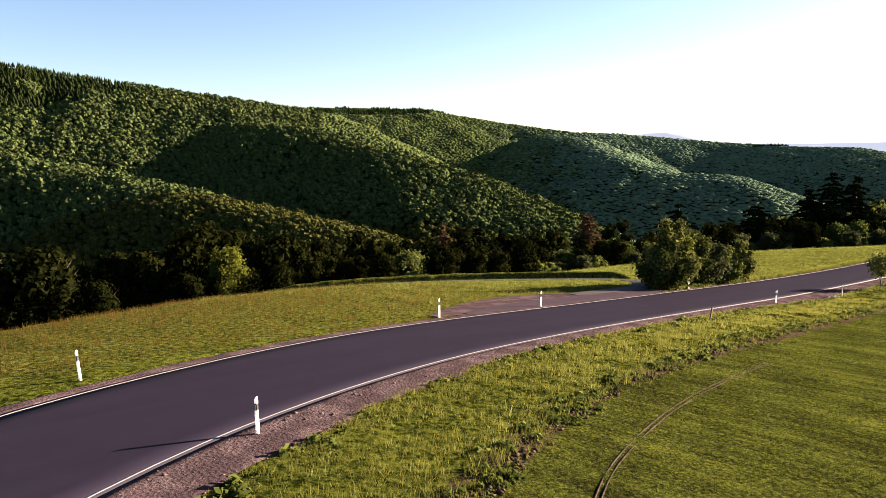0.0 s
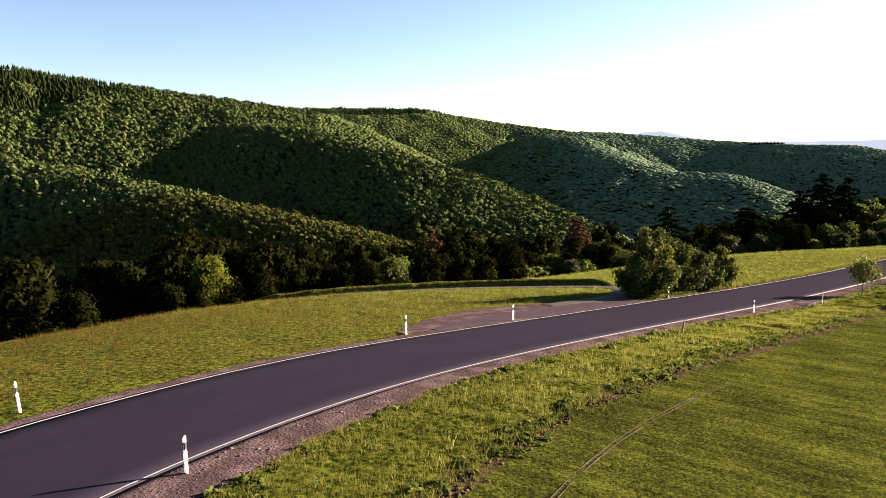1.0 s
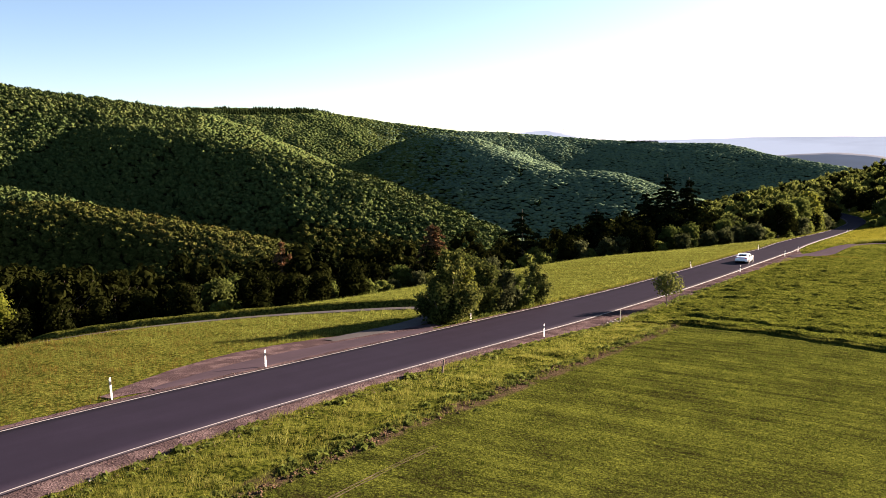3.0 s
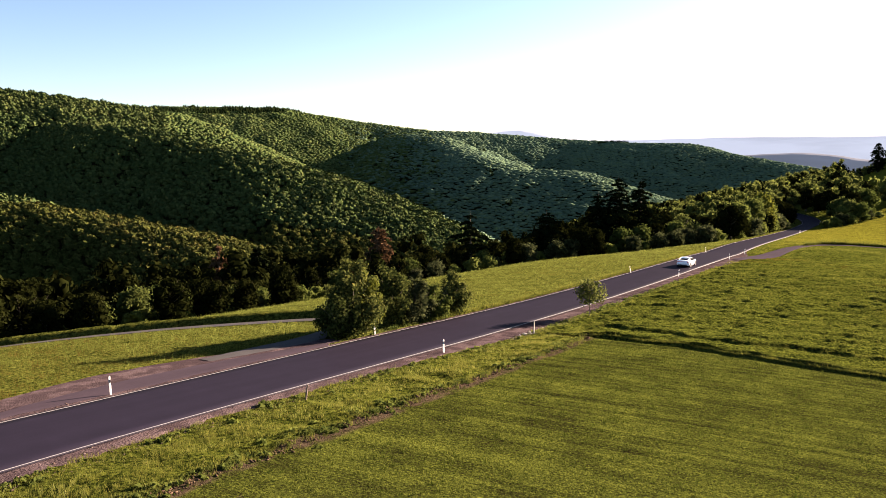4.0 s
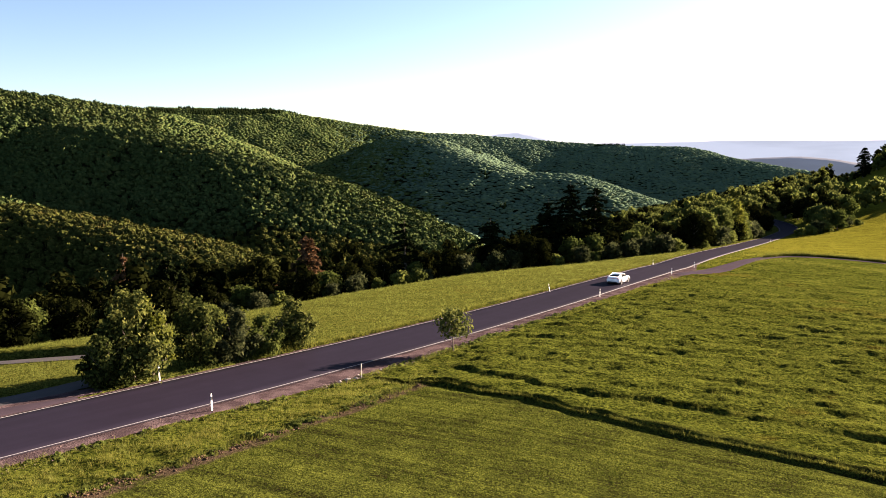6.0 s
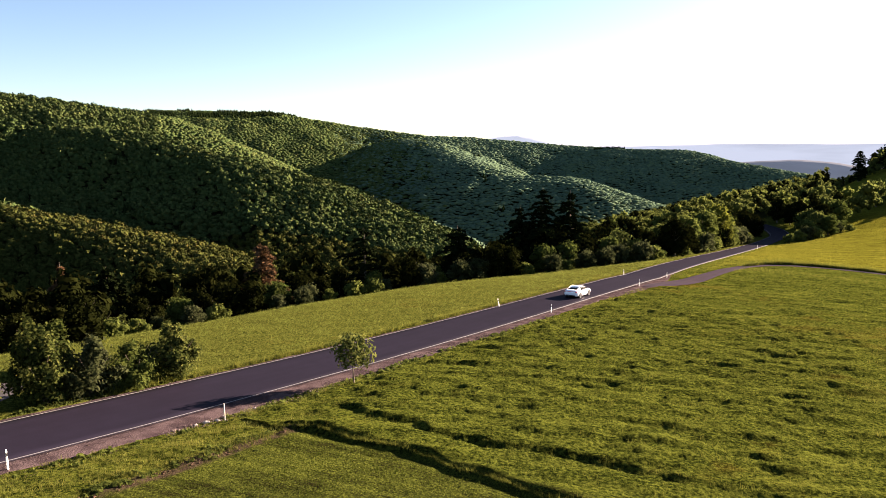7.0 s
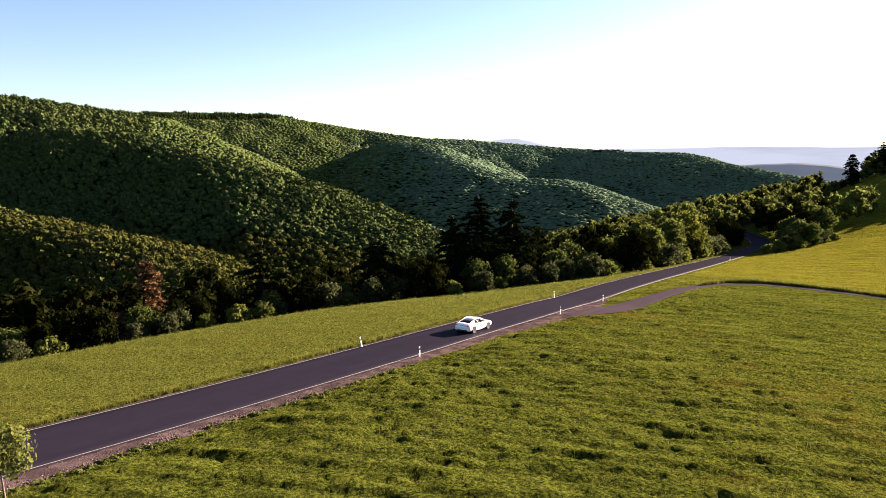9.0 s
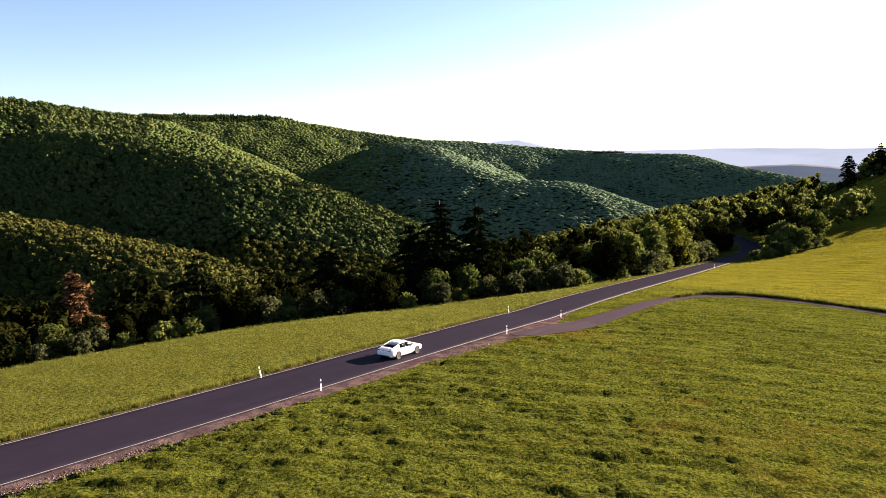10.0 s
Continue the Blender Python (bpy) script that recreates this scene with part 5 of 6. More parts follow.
def pebbles():
    """Loose chippings on the shoulders."""
    rs = np.random.RandomState(5)
    n = 5200
    u = rs.uniform(-60, 120, n)
    u[:2600] = rs.uniform(-58, 30, 2600)
    off = rs.uniform(0, 1, n) ** 1.3 * np.where((u > 0) & (u < 30), 2.8, 2.0) + 0.35
    left = rs.uniform(0, 1, n) < 0.14
    v = np.where(left, road_left(u) + 0.25 + off * 0.3, road_right(u) - off)
    x, y = to_xy(u, v)
    s = rs.uniform(0.015, 0.05, n) * (1 + 1.2 * (rs.uniform(0, 1, n) > 0.96))
    oct_v = np.array([(1, 0, 0), (-0.8, 0.2, 0), (0, 1, 0), (0.1, -0.9, 0), (0, 0, 0.8), (0, 0, -0.5)], float)
    oct_f = np.array([(0, 2, 4), (2, 1, 4), (1, 3, 4), (3, 0, 4), (2, 0, 5), (1, 2, 5), (3, 1, 5), (0, 3, 5)])
    replicate("chippings", [(oct_v, oct_f), (oct_v * np.array([1.3, 0.8, 0.9]), oct_f)], np.stack([x, y, ground(x, y) + 0.02, s, np.full(n, 0.8), rs.uniform(0, 6.28, n)], -1), M_CHIPS, "loose reddish stone chippings on the shoulders", "gravel")


def edge_stones():
    """A line of broken stones along the outer edge of the shoulder."""
    rs = np.random.RandomState(15)
    n = 1500
    u = np.concatenate([rs.uniform(8, 48, 1100), rs.uniform(80, 100, 400)])
    out = np.interp(u, [8, 12, 24, 35, 48, 80, 90, 100], [2.5, 2.6, 2.0, 1.5, 1.2, 1.7, 2.6, 3.4])
    v = road_right(u) - 0.1 - out + rs.normal(0, 0.22, n)
    x, y = to_xy(u, v)
    cut = np.array([(1, 0.1, 0), (-0.9, 0.3, 0.1), (0.1, 1, 0), (0.2, -0.8, -0.1), (0.1, 0, 0.75), (0, 0, -0.5)], float)
    f = np.array([(0, 2, 4), (2, 1, 4), (1, 3, 4), (3, 0, 4), (2, 0, 5), (1, 2, 5), (3, 1, 5), (0, 3, 5)])
    replicate("edge_stones", [(cut, f), (cut * np.array([1.4, 0.7, 0.8]), f), (cut * np.array([0.8, 1.1, 1.3]), f)], np.stack([x, y, ground(x, y) + 0.02, rs.uniform(0.03, 0.11, n), np.full(n, 0.8), rs.uniform(0, 6.28, n)], -1), M_CHIPS, "pale broken stones along the edge of the shoulder", "gravel")


M_CHIPS = leafy("stone_chips", [(0.1, (0.03251, 0.02113, 0.01706)), (0.5, (0.06502, 0.04673, 0.0386)), (1.0, (0.1463, 0.126, 0.1097))], 0.0, 0.9)
pebbles()
edge_stones()


# ---- masts on the far hilltop ----
def mast(az, dist, h):
    x, y = EYE[0] + dist * math.sin(radians(az)), EYE[1] + dist * math.cos(radians(az))
    z = EYE[2] + dist * math.tan(radians(0.2))
    e = new("transmitter_mast")
    tagged(e, "thin pale transmitter mast on the distant hilltop", "mast", "distant masts")
    vs, fs = [], []
    tube(vs, fs, [(0, 0, -40), (0, 0, h * 0.6), (0, 0, h)], [1.6, 1.2, 0.5], 6)
    part("pole", mesh_np("pole", vs, fs, M_POST), None, e)
    part("antenna", box(bmesh.new(), (3.2, 3.2, 7), (0, 0, h * 0.62), 0.4), M_REFLECT, e, "pale antenna drum")
    e.matrix_basis = Matrix.Translation((x, y, z))


mast(15.6, 4660, 52)
mast(14.2, 4680, 26)


# ---- the white fastback car ----
M_PAINT = plain("white_car_paint", (0.78, 0.79, 0.8), 0.25, grain=0.02, coat=1.0)
M_GLASS_DARK = plain("tinted_glass", (0.004, 0.005, 0.006), 0.12, grain=0.0, spec=0.12)
M_TYRE = plain("tyre_rubber", (0.018, 0.018, 0.018), 0.85)
M_RIM = plain("dark_alloy", (0.05, 0.05, 0.055), 0.45, 0.5)
M_RED = plain("red_tail_lamp", (0.6, 0.012, 0.02), 0.15, grain=0.05)
M_LAMP = plain("clear_head_lamp", (0.5, 0.52, 0.55), 0.08, grain=0.05)
M_PLATE = plain("plate_white", (0.7, 0.7, 0.68), 0.5)
M_TRIM = plain("black_trim", (0.015, 0.015, 0.016), 0.4)
M_CHROME = plain("bright_trim", (0.2, 0.2, 0.21), 0.3, 1.0, grain=0.02)


def loft(rows, close=True):
    """Quads between rows of points, as verts and faces."""
    n = len(rows[0])
    vs = [p for r in rows for p in r]
    fs = []
    for i in range(len(rows) - 1):
        for k in range(n if close else n - 1):
            a, b = i * n + k, i * n + (k + 1) % n
            fs.append((a, b, b + n, a + n))
    return vs, fs


def bm_from(vs, fs):
    bm = bmesh.new()
    w = [bm.verts.new(p) for p in vs]
    for f in fs:
        bm.faces.new([w[i] for i in f])
    return bm


def build_car():
    car = new("car")
    tagged(car, "white fastback saloon car with dark tinted windows on the road", "car")
    # lower body: x, half width, underside, shoulder height, deck height
    st = [(-2.48, 0.70, 0.42, 0.80, 0.90), (-2.44, 0.84, 0.30, 0.88, 0.96), (-2.25, 0.92, 0.24, 0.92, 0.99), (-1.9, 0.95, 0.22, 0.93, 0.99), (-1.45, 0.955, 0.21, 0.93, 0.98), (-0.9, 0.95, 0.20, 0.92, 0.97),
          (0.0, 0.945, 0.20, 0.91, 0.96), (0.8, 0.945, 0.20, 0.90, 0.96), (1.2, 0.95, 0.21, 0.89, 0.95), (1.6, 0.95, 0.21, 0.86, 0.91), (2.0, 0.93, 0.22, 0.80, 0.84), (2.3, 0.86, 0.24, 0.72, 0.76), (2.45, 0.74, 0.30, 0.62, 0.68), (2.49, 0.60, 0.38, 0.56, 0.60)]
    rows = []
    for x, w, lo, sh, dk in st:
        half = [(w * 0.86, lo), (w * 0.985, lo + 0.12), (w, lo + 0.32), (w * 0.975, (lo + sh) / 2 + 0.12), (w * 0.965, sh - 0.03), (w * 0.93, sh), (w * 0.70, dk), (w * 0.35, dk + 0.015)]
        ring = [(x, -y, z) for y, z in half] + [(x, y, z) for y, z in reversed(half)]
        rows.append(ring)
    vs, fs = loft(rows)
    n = len(rows[0])
    fs.append(tuple(range(n)))
    fs.append(tuple(reversed(range((len(rows) - 1) * n, len(rows) * n))))
    bm = bm_from(vs, fs)
    bmesh.ops.recalc_face_normals(bm, faces=bm.faces[:])
    body = part("body", bm, M_PAINT, car, "glossy white painted body", True)
    # wheel arches, dark
    for x in (-1.46, 1.47):
        for s in (-1, 1):
            bm = bmesh.new()
            bmesh.ops.create_cone(bm, cap_ends=True, segments=28, radius1=0.40, radius2=0.40, depth=0.05, matrix=Matrix.Translation((x, s * 0.936, 0.36)) @ Matrix.Rotation(math.pi / 2, 4, "X"))
            part("wheel_arch", bm, M_TRIM, car, "dark wheel arch")
            wheel = part("wheel", tyre_mesh(), M_TYRE, car, "wheel with a dark alloy rim")
            wheel.matrix_basis = pose(x, s * 0.865, 0.36, 0, 0, 180 if s < 0 else 0)
            part("rim", rim_mesh(), M_RIM, wheel, "dark multi-spoke alloy rim")
    # cabin: x, half width at the belt, roof half width, belt height, roof height
    cab = [(1.22, 0.76, 0.68, 0.945, 0.955), (0.85, 0.82, 0.67, 0.95, 1.15), (0.42, 0.85, 0.67, 0.95, 1.345), (0.1, 0.86, 0.68, 0.95, 1.40), (-0.3, 0.865, 0.68, 0.955, 1.42), (-0.75, 0.86, 0.67, 0.96, 1.405), (-1.15, 0.84, 0.65, 0.965, 1.345), (-1.6, 0.80, 0.63, 0.975, 1.225), (-2.0, 0.75, 0.64, 0.985, 1.085), (-2.3, 0.70, 0.64, 0.99, 0.995)]
    grid = []
    for x, wb, wr, zb, zr in cab:
        grid.append([(x, -wb, zb), (x, -(wb * 0.45 + wr * 0.55) - 0.02, zb + (zr - zb) * 0.55), (x, -wr, zr - 0.05 * min(1, (zr - zb) * 3)), (x, -wr * 0.55, zr - 0.012), (x, 0, zr), (x, wr * 0.55, zr - 0.012), (x, wr, zr - 0.05 * min(1, (zr - zb) * 3)), (x, (wb * 0.45 + wr * 0.55) + 0.02, zb + (zr - zb) * 0.55), (x, wb, zb)])

    def patch(cols, rws, name, mat, label, thick=0.012):
        vs, fs = [], []
        for i in rws:
            for k in cols:
                vs.append(grid[i][k])
        c = len(cols)
        for i in range(len(rws) - 1):
            for k in range(c - 1):
                a = i * c + k
                fs.append((a, a + 1, a + 1 + c, a + c))
        bm = bm_from(vs, fs)
        bmesh.ops.recalc_face_normals(bm, faces=bm.faces[:])
        bmesh.ops.solidify(bm, geom=bm.faces[:], thickness=thick)
        return part(name, bm, mat, car, label, True)

    patch(range(2, 7), range(2, 7), "roof", M_PAINT, "white roof")
    patch(range(2, 7), range(0, 3), "windscreen", M_GLASS_DARK, "dark raked windscreen")
    patch(range(2, 7), range(6, 9), "rear_window", M_GLASS_DARK, "dark sloping rear window")
    patch(range(2, 7), range(8, 10), "tailgate_lip", M_PAINT, "white tailgate edge")
    for cols, side in ((range(0, 3), -1), (range(6, 9), 1)):
        patch(cols, range(0, 5), "front_side_window", M_GLASS_DARK, "dark side window")
        patch(cols, range(4, 7), "rear_side_window", M_GLASS_DARK, "dark side window")
        patch(cols, range(6, 10), "rear_pillar", M_PAINT, "white rear pillar", 0.02)
        k = 2 if side < 0 else 6
        vs, fs = [], []
        tube(vs, fs, [grid[i][k] for i in range(0, 10)], [0.012] + [0.018] * 7 + [0.016, 0.012], 8)
        part("roof_rail", mesh_np("roof_rail", vs, fs, M_PAINT, True), None, car, "white roof edge")
        vs, fs = [], []
        a, b = grid[4][0 if side < 0 else 8], grid[4][k]
        tube(vs, fs, [(a[0] - 0.05, a[1], a[2]), (b[0] - 0.1, b[1], b[2])], [0.03, 0.03], 6)
        part("door_pillar", mesh_np("door_pillar", vs, fs, M_TRIM), None, car, "black door pillar")
        part("window_trim", box(bmesh.new(), (2.3, 0.012, 0.018), (-0.45, side * 0.852, 0.955), 0.004), M_CHROME, car, "bright window trim")
        part("door_seam", box(bmesh.new(), (0.008, 0.006, 0.55), (-0.35, side * 0.951, 0.63)), M_TRIM, car, "dark door seam")
        part("door_seam", box(bmesh.new(), (0.008, 0.006, 0.55), (0.75, side * 0.948, 0.63)), M_TRIM, car, "dark door seam")
        for x in (-0.55, 0.4):
            part("door_handle", box(bmesh.new(), (0.2, 0.03, 0.03), (x - 0.35, side * 0.955, 0.78), 0.01), M_PAINT, car)
        bm = bmesh.new()
        bmesh.ops.create_icosphere(bm, subdivisions=2, radius=0.1, matrix=Matrix.Translation((0.78, side * 1.0, 1.0)) @ Matrix.Diagonal((0.8, 1.15, 0.75, 1)))
        box(bm, (0.06, 0.12, 0.03), (0.8, side * 0.9, 0.96), 0.008)
        part("wing_mirror", bm, M_PAINT, car, "white wing mirror")
        part("headlamp", box(bmesh.new(), (0.26, 0.26, 0.09), (2.28, side * 0.66, 0.66), 0.03, Matrix.Rotation(-side * 0.55, 4, "Z")), M_LAMP, car, "slim headlamp")
        part("tail_lamp", box(bmesh.new(), (0.12, 0.44, 0.11), (-2.43, side * 0.62, 0.84), 0.03, Matrix.Rotation(side * 0.28, 4, "Z")), M_RED, car, "red tail lamp")
    part("light_bar", box(bmesh.new(), (0.05, 1.3, 0.06), (-2.475, 0, 0.845), 0.015), M_RED, car, "narrow red light bar")
    part("number_plate", box(bmesh.new(), (0.02, 0.5, 0.11), (-2.49, 0, 0.68), 0.006), M_PLATE, car, "plain pale number plate")
    part("rear_diffuser", box(bmesh.new(), (0.12, 1.3, 0.16), (-2.42, 0, 0.36), 0.04), M_TRIM, car, "black rear diffuser")
    part("grille", box(bmesh.new(), (0.08, 0.9, 0.28), (2.45, 0, 0.48), 0.04), M_TRIM, car, "black grille")
    part("roof_aerial", box(bmesh.new(), (0.1, 0.02, 0.03), (-0.95, 0, 1.385), 0.008), M_PAINT, car)
    part("sill", box(bmesh.new(), (2.0, 1.72, 0.06), (0, 0, 0.2), 0.02), M_TRIM, car, "dark underside")
    return car


def tyre_mesh():
    vs, fs = [], []
    prof = [(0.25, -0.10), (0.33, -0.125), (0.36, -0.10), (0.365, 0.0), (0.36, 0.10), (0.33, 0.125), (0.25, 0.10)]
    rows = []
    for k in range(29):
        a = 6.2832 * k / 28
        rows.append([(r * math.cos(a), y, r * math.sin(a)) for r, y in prof])
    vs, fs = loft(rows, False)
    bm = bm_from(vs, fs)
    bmesh.ops.remove_doubles(bm, verts=bm.verts[:], dist=1e-4)
    return bm


def rim_mesh():
    bm = bmesh.new()
    bmesh.ops.create_cone(bm, cap_ends=True, segments=28, radius1=0.255, radius2=0.255, depth=0.03, matrix=Matrix.Translation((0, 0.03, 0)) @ Matrix.Rotation(math.pi / 2, 4, "X"))
    for k in range(10):
        box(bm, (0.035, 0.03, 0.24), (0, 0, 0), 0.0, Matrix.Rotation(6.2832 * k / 10, 4, "Y") @ Matrix.Translation((0, 0.085, 0.125)))
    bmesh.ops.create_cone(bm, cap_ends=True, segments=16, radius1=0.05, radius2=0.05, depth=0.04, matrix=Matrix.Translation((0, 0.095, 0)) @ Matrix.Rotation(math.pi / 2, 4, "X"))
    return bm


car = build_car()
CU, CV = 77.6, 1.85
x0, y0 = (float(q) for q in to_xy(CU, CV))
xf, yf = (float(q) for q in to_xy(CU + 1.47, CV + 0.015))
xb, yb = (float(q) for q in to_xy(CU - 1.46, CV - 0.015))
zf, zb = float(ground(xf, yf)) + 0.03, float(ground(xb, yb)) + 0.03
zl, zr = float(ground(*to_xy(CU, CV + 0.86))) , float(ground(*to_xy(CU, CV - 0.86)))
car.matrix_basis = Matrix.LocRotScale((x0, y0, (zf + zb) / 2), Euler((math.atan2(zl - zr, 1.72), -math.atan2(zf - zb, 2.93), math.atan2(yf - yb, xf - xb))), Vector((1.12, 1.12, 1.12)))


# ---- grass ----
def tuft_template(seed, blades, spreading, width, nod_out):
    """A tuft of pointed blades, one unit high."""
    rs = np.random.RandomState(seed)
    vs, fs = [], []
    for k in range(blades):
        an, r = rs.uniform(0, 6.283), rs.uniform(0, spreading)
        h, lean = rs.uniform(0.55, 1.15), rs.uniform(0.05, nod_out)
        x, y = r * math.cos(an), r * math.sin(an)
        an2 = an + rs.uniform(-0.9, 0.9)
        sx, sy = -math.sin(an2) * width, math.cos(an2) * width
        b = len(vs)
        vs += [(x - sx, y - sy, -0.05), (x + sx, y + sy, -0.05), (x + lean * math.cos(an2), y + lean * math.sin(an2), h)]
        fs.append((b, b + 1, b + 2))
    return np.array(vs), np.array(fs)


def grass(name, u, v, height, templates, mat, label, seed, vary=0.35):
    rs = np.random.RandomState(seed)
    x, y = to_xy(u, v)
    n = len(u)
    s = height * rs.uniform(1 - vary, 1 + vary, n) * (1 + 0.3 * wave(x, y, 5.0, seed))
    z = ground(x, y) + tussocks(u, v)
    replicate(name, templates, np.stack([x, y, z - 0.02, s, rs.uniform(0.8, 1.25, n), rs.uniform(0, 6.28, n)], -1), mat, label, "grass")


def sow(n, u0, u1, v0, v1, seed, lean_to=None, clump=0.5):
    """Random places, denser in clumps and towards lean_to."""
    rs = np.random.RandomState(seed)
    u, v = rs.uniform(u0, u1, n * 3), rs.uniform(v0, v1, n * 3)
    x, y = to_xy(u, v)
    keep = 0.5 + clump * (0.35 * wave(x, y, 5.0, seed) + 0.4 * wave(x, y, 1.9, seed + 1) + 0.6 * rows(u, v))
    if lean_to is not None:
        keep = keep * np.exp(-np.hypot(u - lean_to[0], v - lean_to[1]) / lean_to[2])
    idx = np.argsort(-(keep - rs.uniform(0, 1, n * 3)))[:n]
    return u[idx], v[idx]


TALL = [tuft_template(k, 7, 0.5, 0.038, 0.7) for k in range(6)]
WIDE = [tuft_template(60 + k, 8, 0.85, 0.032, 0.85) for k in range(6)]
FINE = [tuft_template(20 + k, 7, 0.9, 0.022, 0.45) for k in range(6)]
LOW = [tuft_template(40 + k, 5, 0.7, 0.10, 0.7) for k in range(6)]


def clod_line(u):
    return curve(u, [-80, -55, -47, -43, -36, -28, -10, 12, 30], [-24, -12.5, -9.6, -8.1, -7.0, -6.4, -6.0, -6.4, -6.6])


# rough verge right of the road
rs = np.random.RandomState(60)
u = rs.uniform(-62, 26, 26000)
q = rs.uniform(0, 1, 26000)
v0 = road_right(u) - 0.16 - np.interp(u, [-80, -50, -46, -38, -28, -10, 10, 24, 35], [2.2, 2.2, 1.75, 1.3, 1.0, 1.05, 2.4, 2.0, 1.5])
v = v0 + (clod_line(u) - v0) * q
keep = wave(*to_xy(u, v), 3.0, 60) + rs.normal(0, 0.4, len(u)) > -0.45
u, v = u[keep], v[keep]
pale = rs.uniform(0, 1, len(u)) < 0.15
grass("verge_grass", u[~pale], v[~pale], 0.15, WIDE, M_GRASS, "rough tall green grass on the verge", 61, 0.5)
grass("verge_grass", u[pale], v[pale], 0.17, WIDE, M_GRASS_PALE, "pale seeding grass scattered along the verge", 67, 0.5)


def weed(seed):
    """A low clump of broad leaves."""
    rs = np.random.RandomState(seed)
    d = rs.normal(0, 1, (16, 3))
    d[:, 2] = np.abs(d[:, 2]) + 0.1
    d /= np.linalg.norm(d, axis=1)[:, None]
    v, f = rhombs(d * rs.uniform(0.5, 1.0, (16, 1)) * np.array([1, 1, 0.8]), d, 0.5, rs, 1.7)
    return v, np.concatenate([f[:, [0, 1, 2]], f[:, [0, 2, 3]]])


WEEDS = [weed(k) for k in range(6)]
n = 650
wu = rs.uniform(-60, 60, n)
near = rs.uniform(0, 1, n) < 0.5
w0 = road_right(wu) - 0.3 - np.interp(wu, [-80, -50, -46, -38, -28, -10, 10, 24, 35], [2.2, 2.2, 1.75, 1.3, 1.0, 1.05, 2.4, 2.0, 1.5])
wv = np.where(near | (wu > 12), w0 - np.abs(rs.normal(0, 0.5, n)), clod_line(wu) + rs.normal(0.2, 0.5, n))
grass("verge_weeds", wu, wv, 0.2, WEEDS, M_LEAF_SUN, "broad-leaved green weeds on the verge", 63, 0.55)
n = 900
wu = rs.uniform(3, 125, n)
grass("verge_weeds", wu, road_left(wu) + 1.0 + np.abs(rs.normal(0, 0.25, n)), 0.18, WEEDS, M_LEAF, "dark leafy weeds along the road's edge", 64, 0.55)
# along the field's edge: weeds and clods
u = rs.uniform(-62, 14, 1700)
grass("field_edge_weeds", u, clod_line(u) + rs.normal(0, 0.4, 1700), 0.2, TALL, M_GRASS, "dark green weeds along the field's edge", 62, 0.6)
cu = np.concatenate([rs.uniform(-58, -18, 70), rs.uniform(-18, 13, 48)])
cv, cs = clod_line(cu) + rs.normal(0.15, 0.25, len(cu)), rs.uniform(0.3, 0.75, len(cu))
pick = rs.randint(0, len(cu), 1000)
grass("field_edge_weeds", cu[pick] + rs.normal(0, 1, 1000) * cs[pick] * 0.6, cv[pick] + rs.normal(0, 0.3, 1000) * cs[pick], 0.16, WEEDS, M_LEAF, "dark clumps of leafy weeds along the field's edge", 66, 0.45)
# clods along the plough's edge
n = 2000
u = rs.uniform(-58, 14, n)
v = clod_line(u) - 0.25 + rs.normal(0, 0.22, n)
keep = wave(u, u * 0, 2.4, 95) + rs.normal(0, 0.3, n) > -0.1
u, v = u[keep], v[keep]
x, y = to_xy(u, v)
lump_v = np.array([(1, 0, 0), (-0.8, 0.2, 0), (0, 1, 0), (0.1, -0.9, 0), (0, 0, 0.8), (0, 0, -0.5)], float)
lump_f = np.array([(0, 2, 4), (2, 1, 4), (1, 3, 4), (3, 0, 4), (2, 0, 5), (1, 2, 5), (3, 1, 5), (0, 3, 5)])
replicate("soil_clods", [(lump_v, lump_f), (lump_v * np.array([1.4, 0.8, 1.1]), lump_f)], np.stack([x, y, ground(x, y) + tussocks(u, v) + 0.02, rs.uniform(0.03, 0.11, len(u)), rs.uniform(0.5, 0.9, len(u)), rs.uniform(0, 6.28, len(u))], -1), M_SOIL, "brown soil clods along the field's edge", "soil")
# sown field
u, v = sow(26000, -62, 14, -46, -6, 63, None, 0.3)
drill = wave(u + 0.22 * v + 0.15 * wave(u, v, 14.0, 28), v * 0.04, 2.7, 27)
ok = (v < clod_line(u) - 0.3) & (u < hay_edge(v) - 0.4) & (drill + rs.normal(0, 0.5, len(u)) > -0.5)
grass("young_crop", u[ok], v[ok], 0.12, LOW, M_CROP, "short young green crop on brown soil", 64)
# tussock rows along the field border
for k, line in enumerate((hay_edge, hay_step)):
    v = rs.uniform(-62, -5.8, 3600)
    u = line(v) + 0.12 + np.abs(rs.normal(0, 0.22, 3600))
    grass("grass_fringe", u, v, 0.15, TALL, M_GRASS, "fringe of grass along the cut edge of the hay", 65 + k, 0.4)
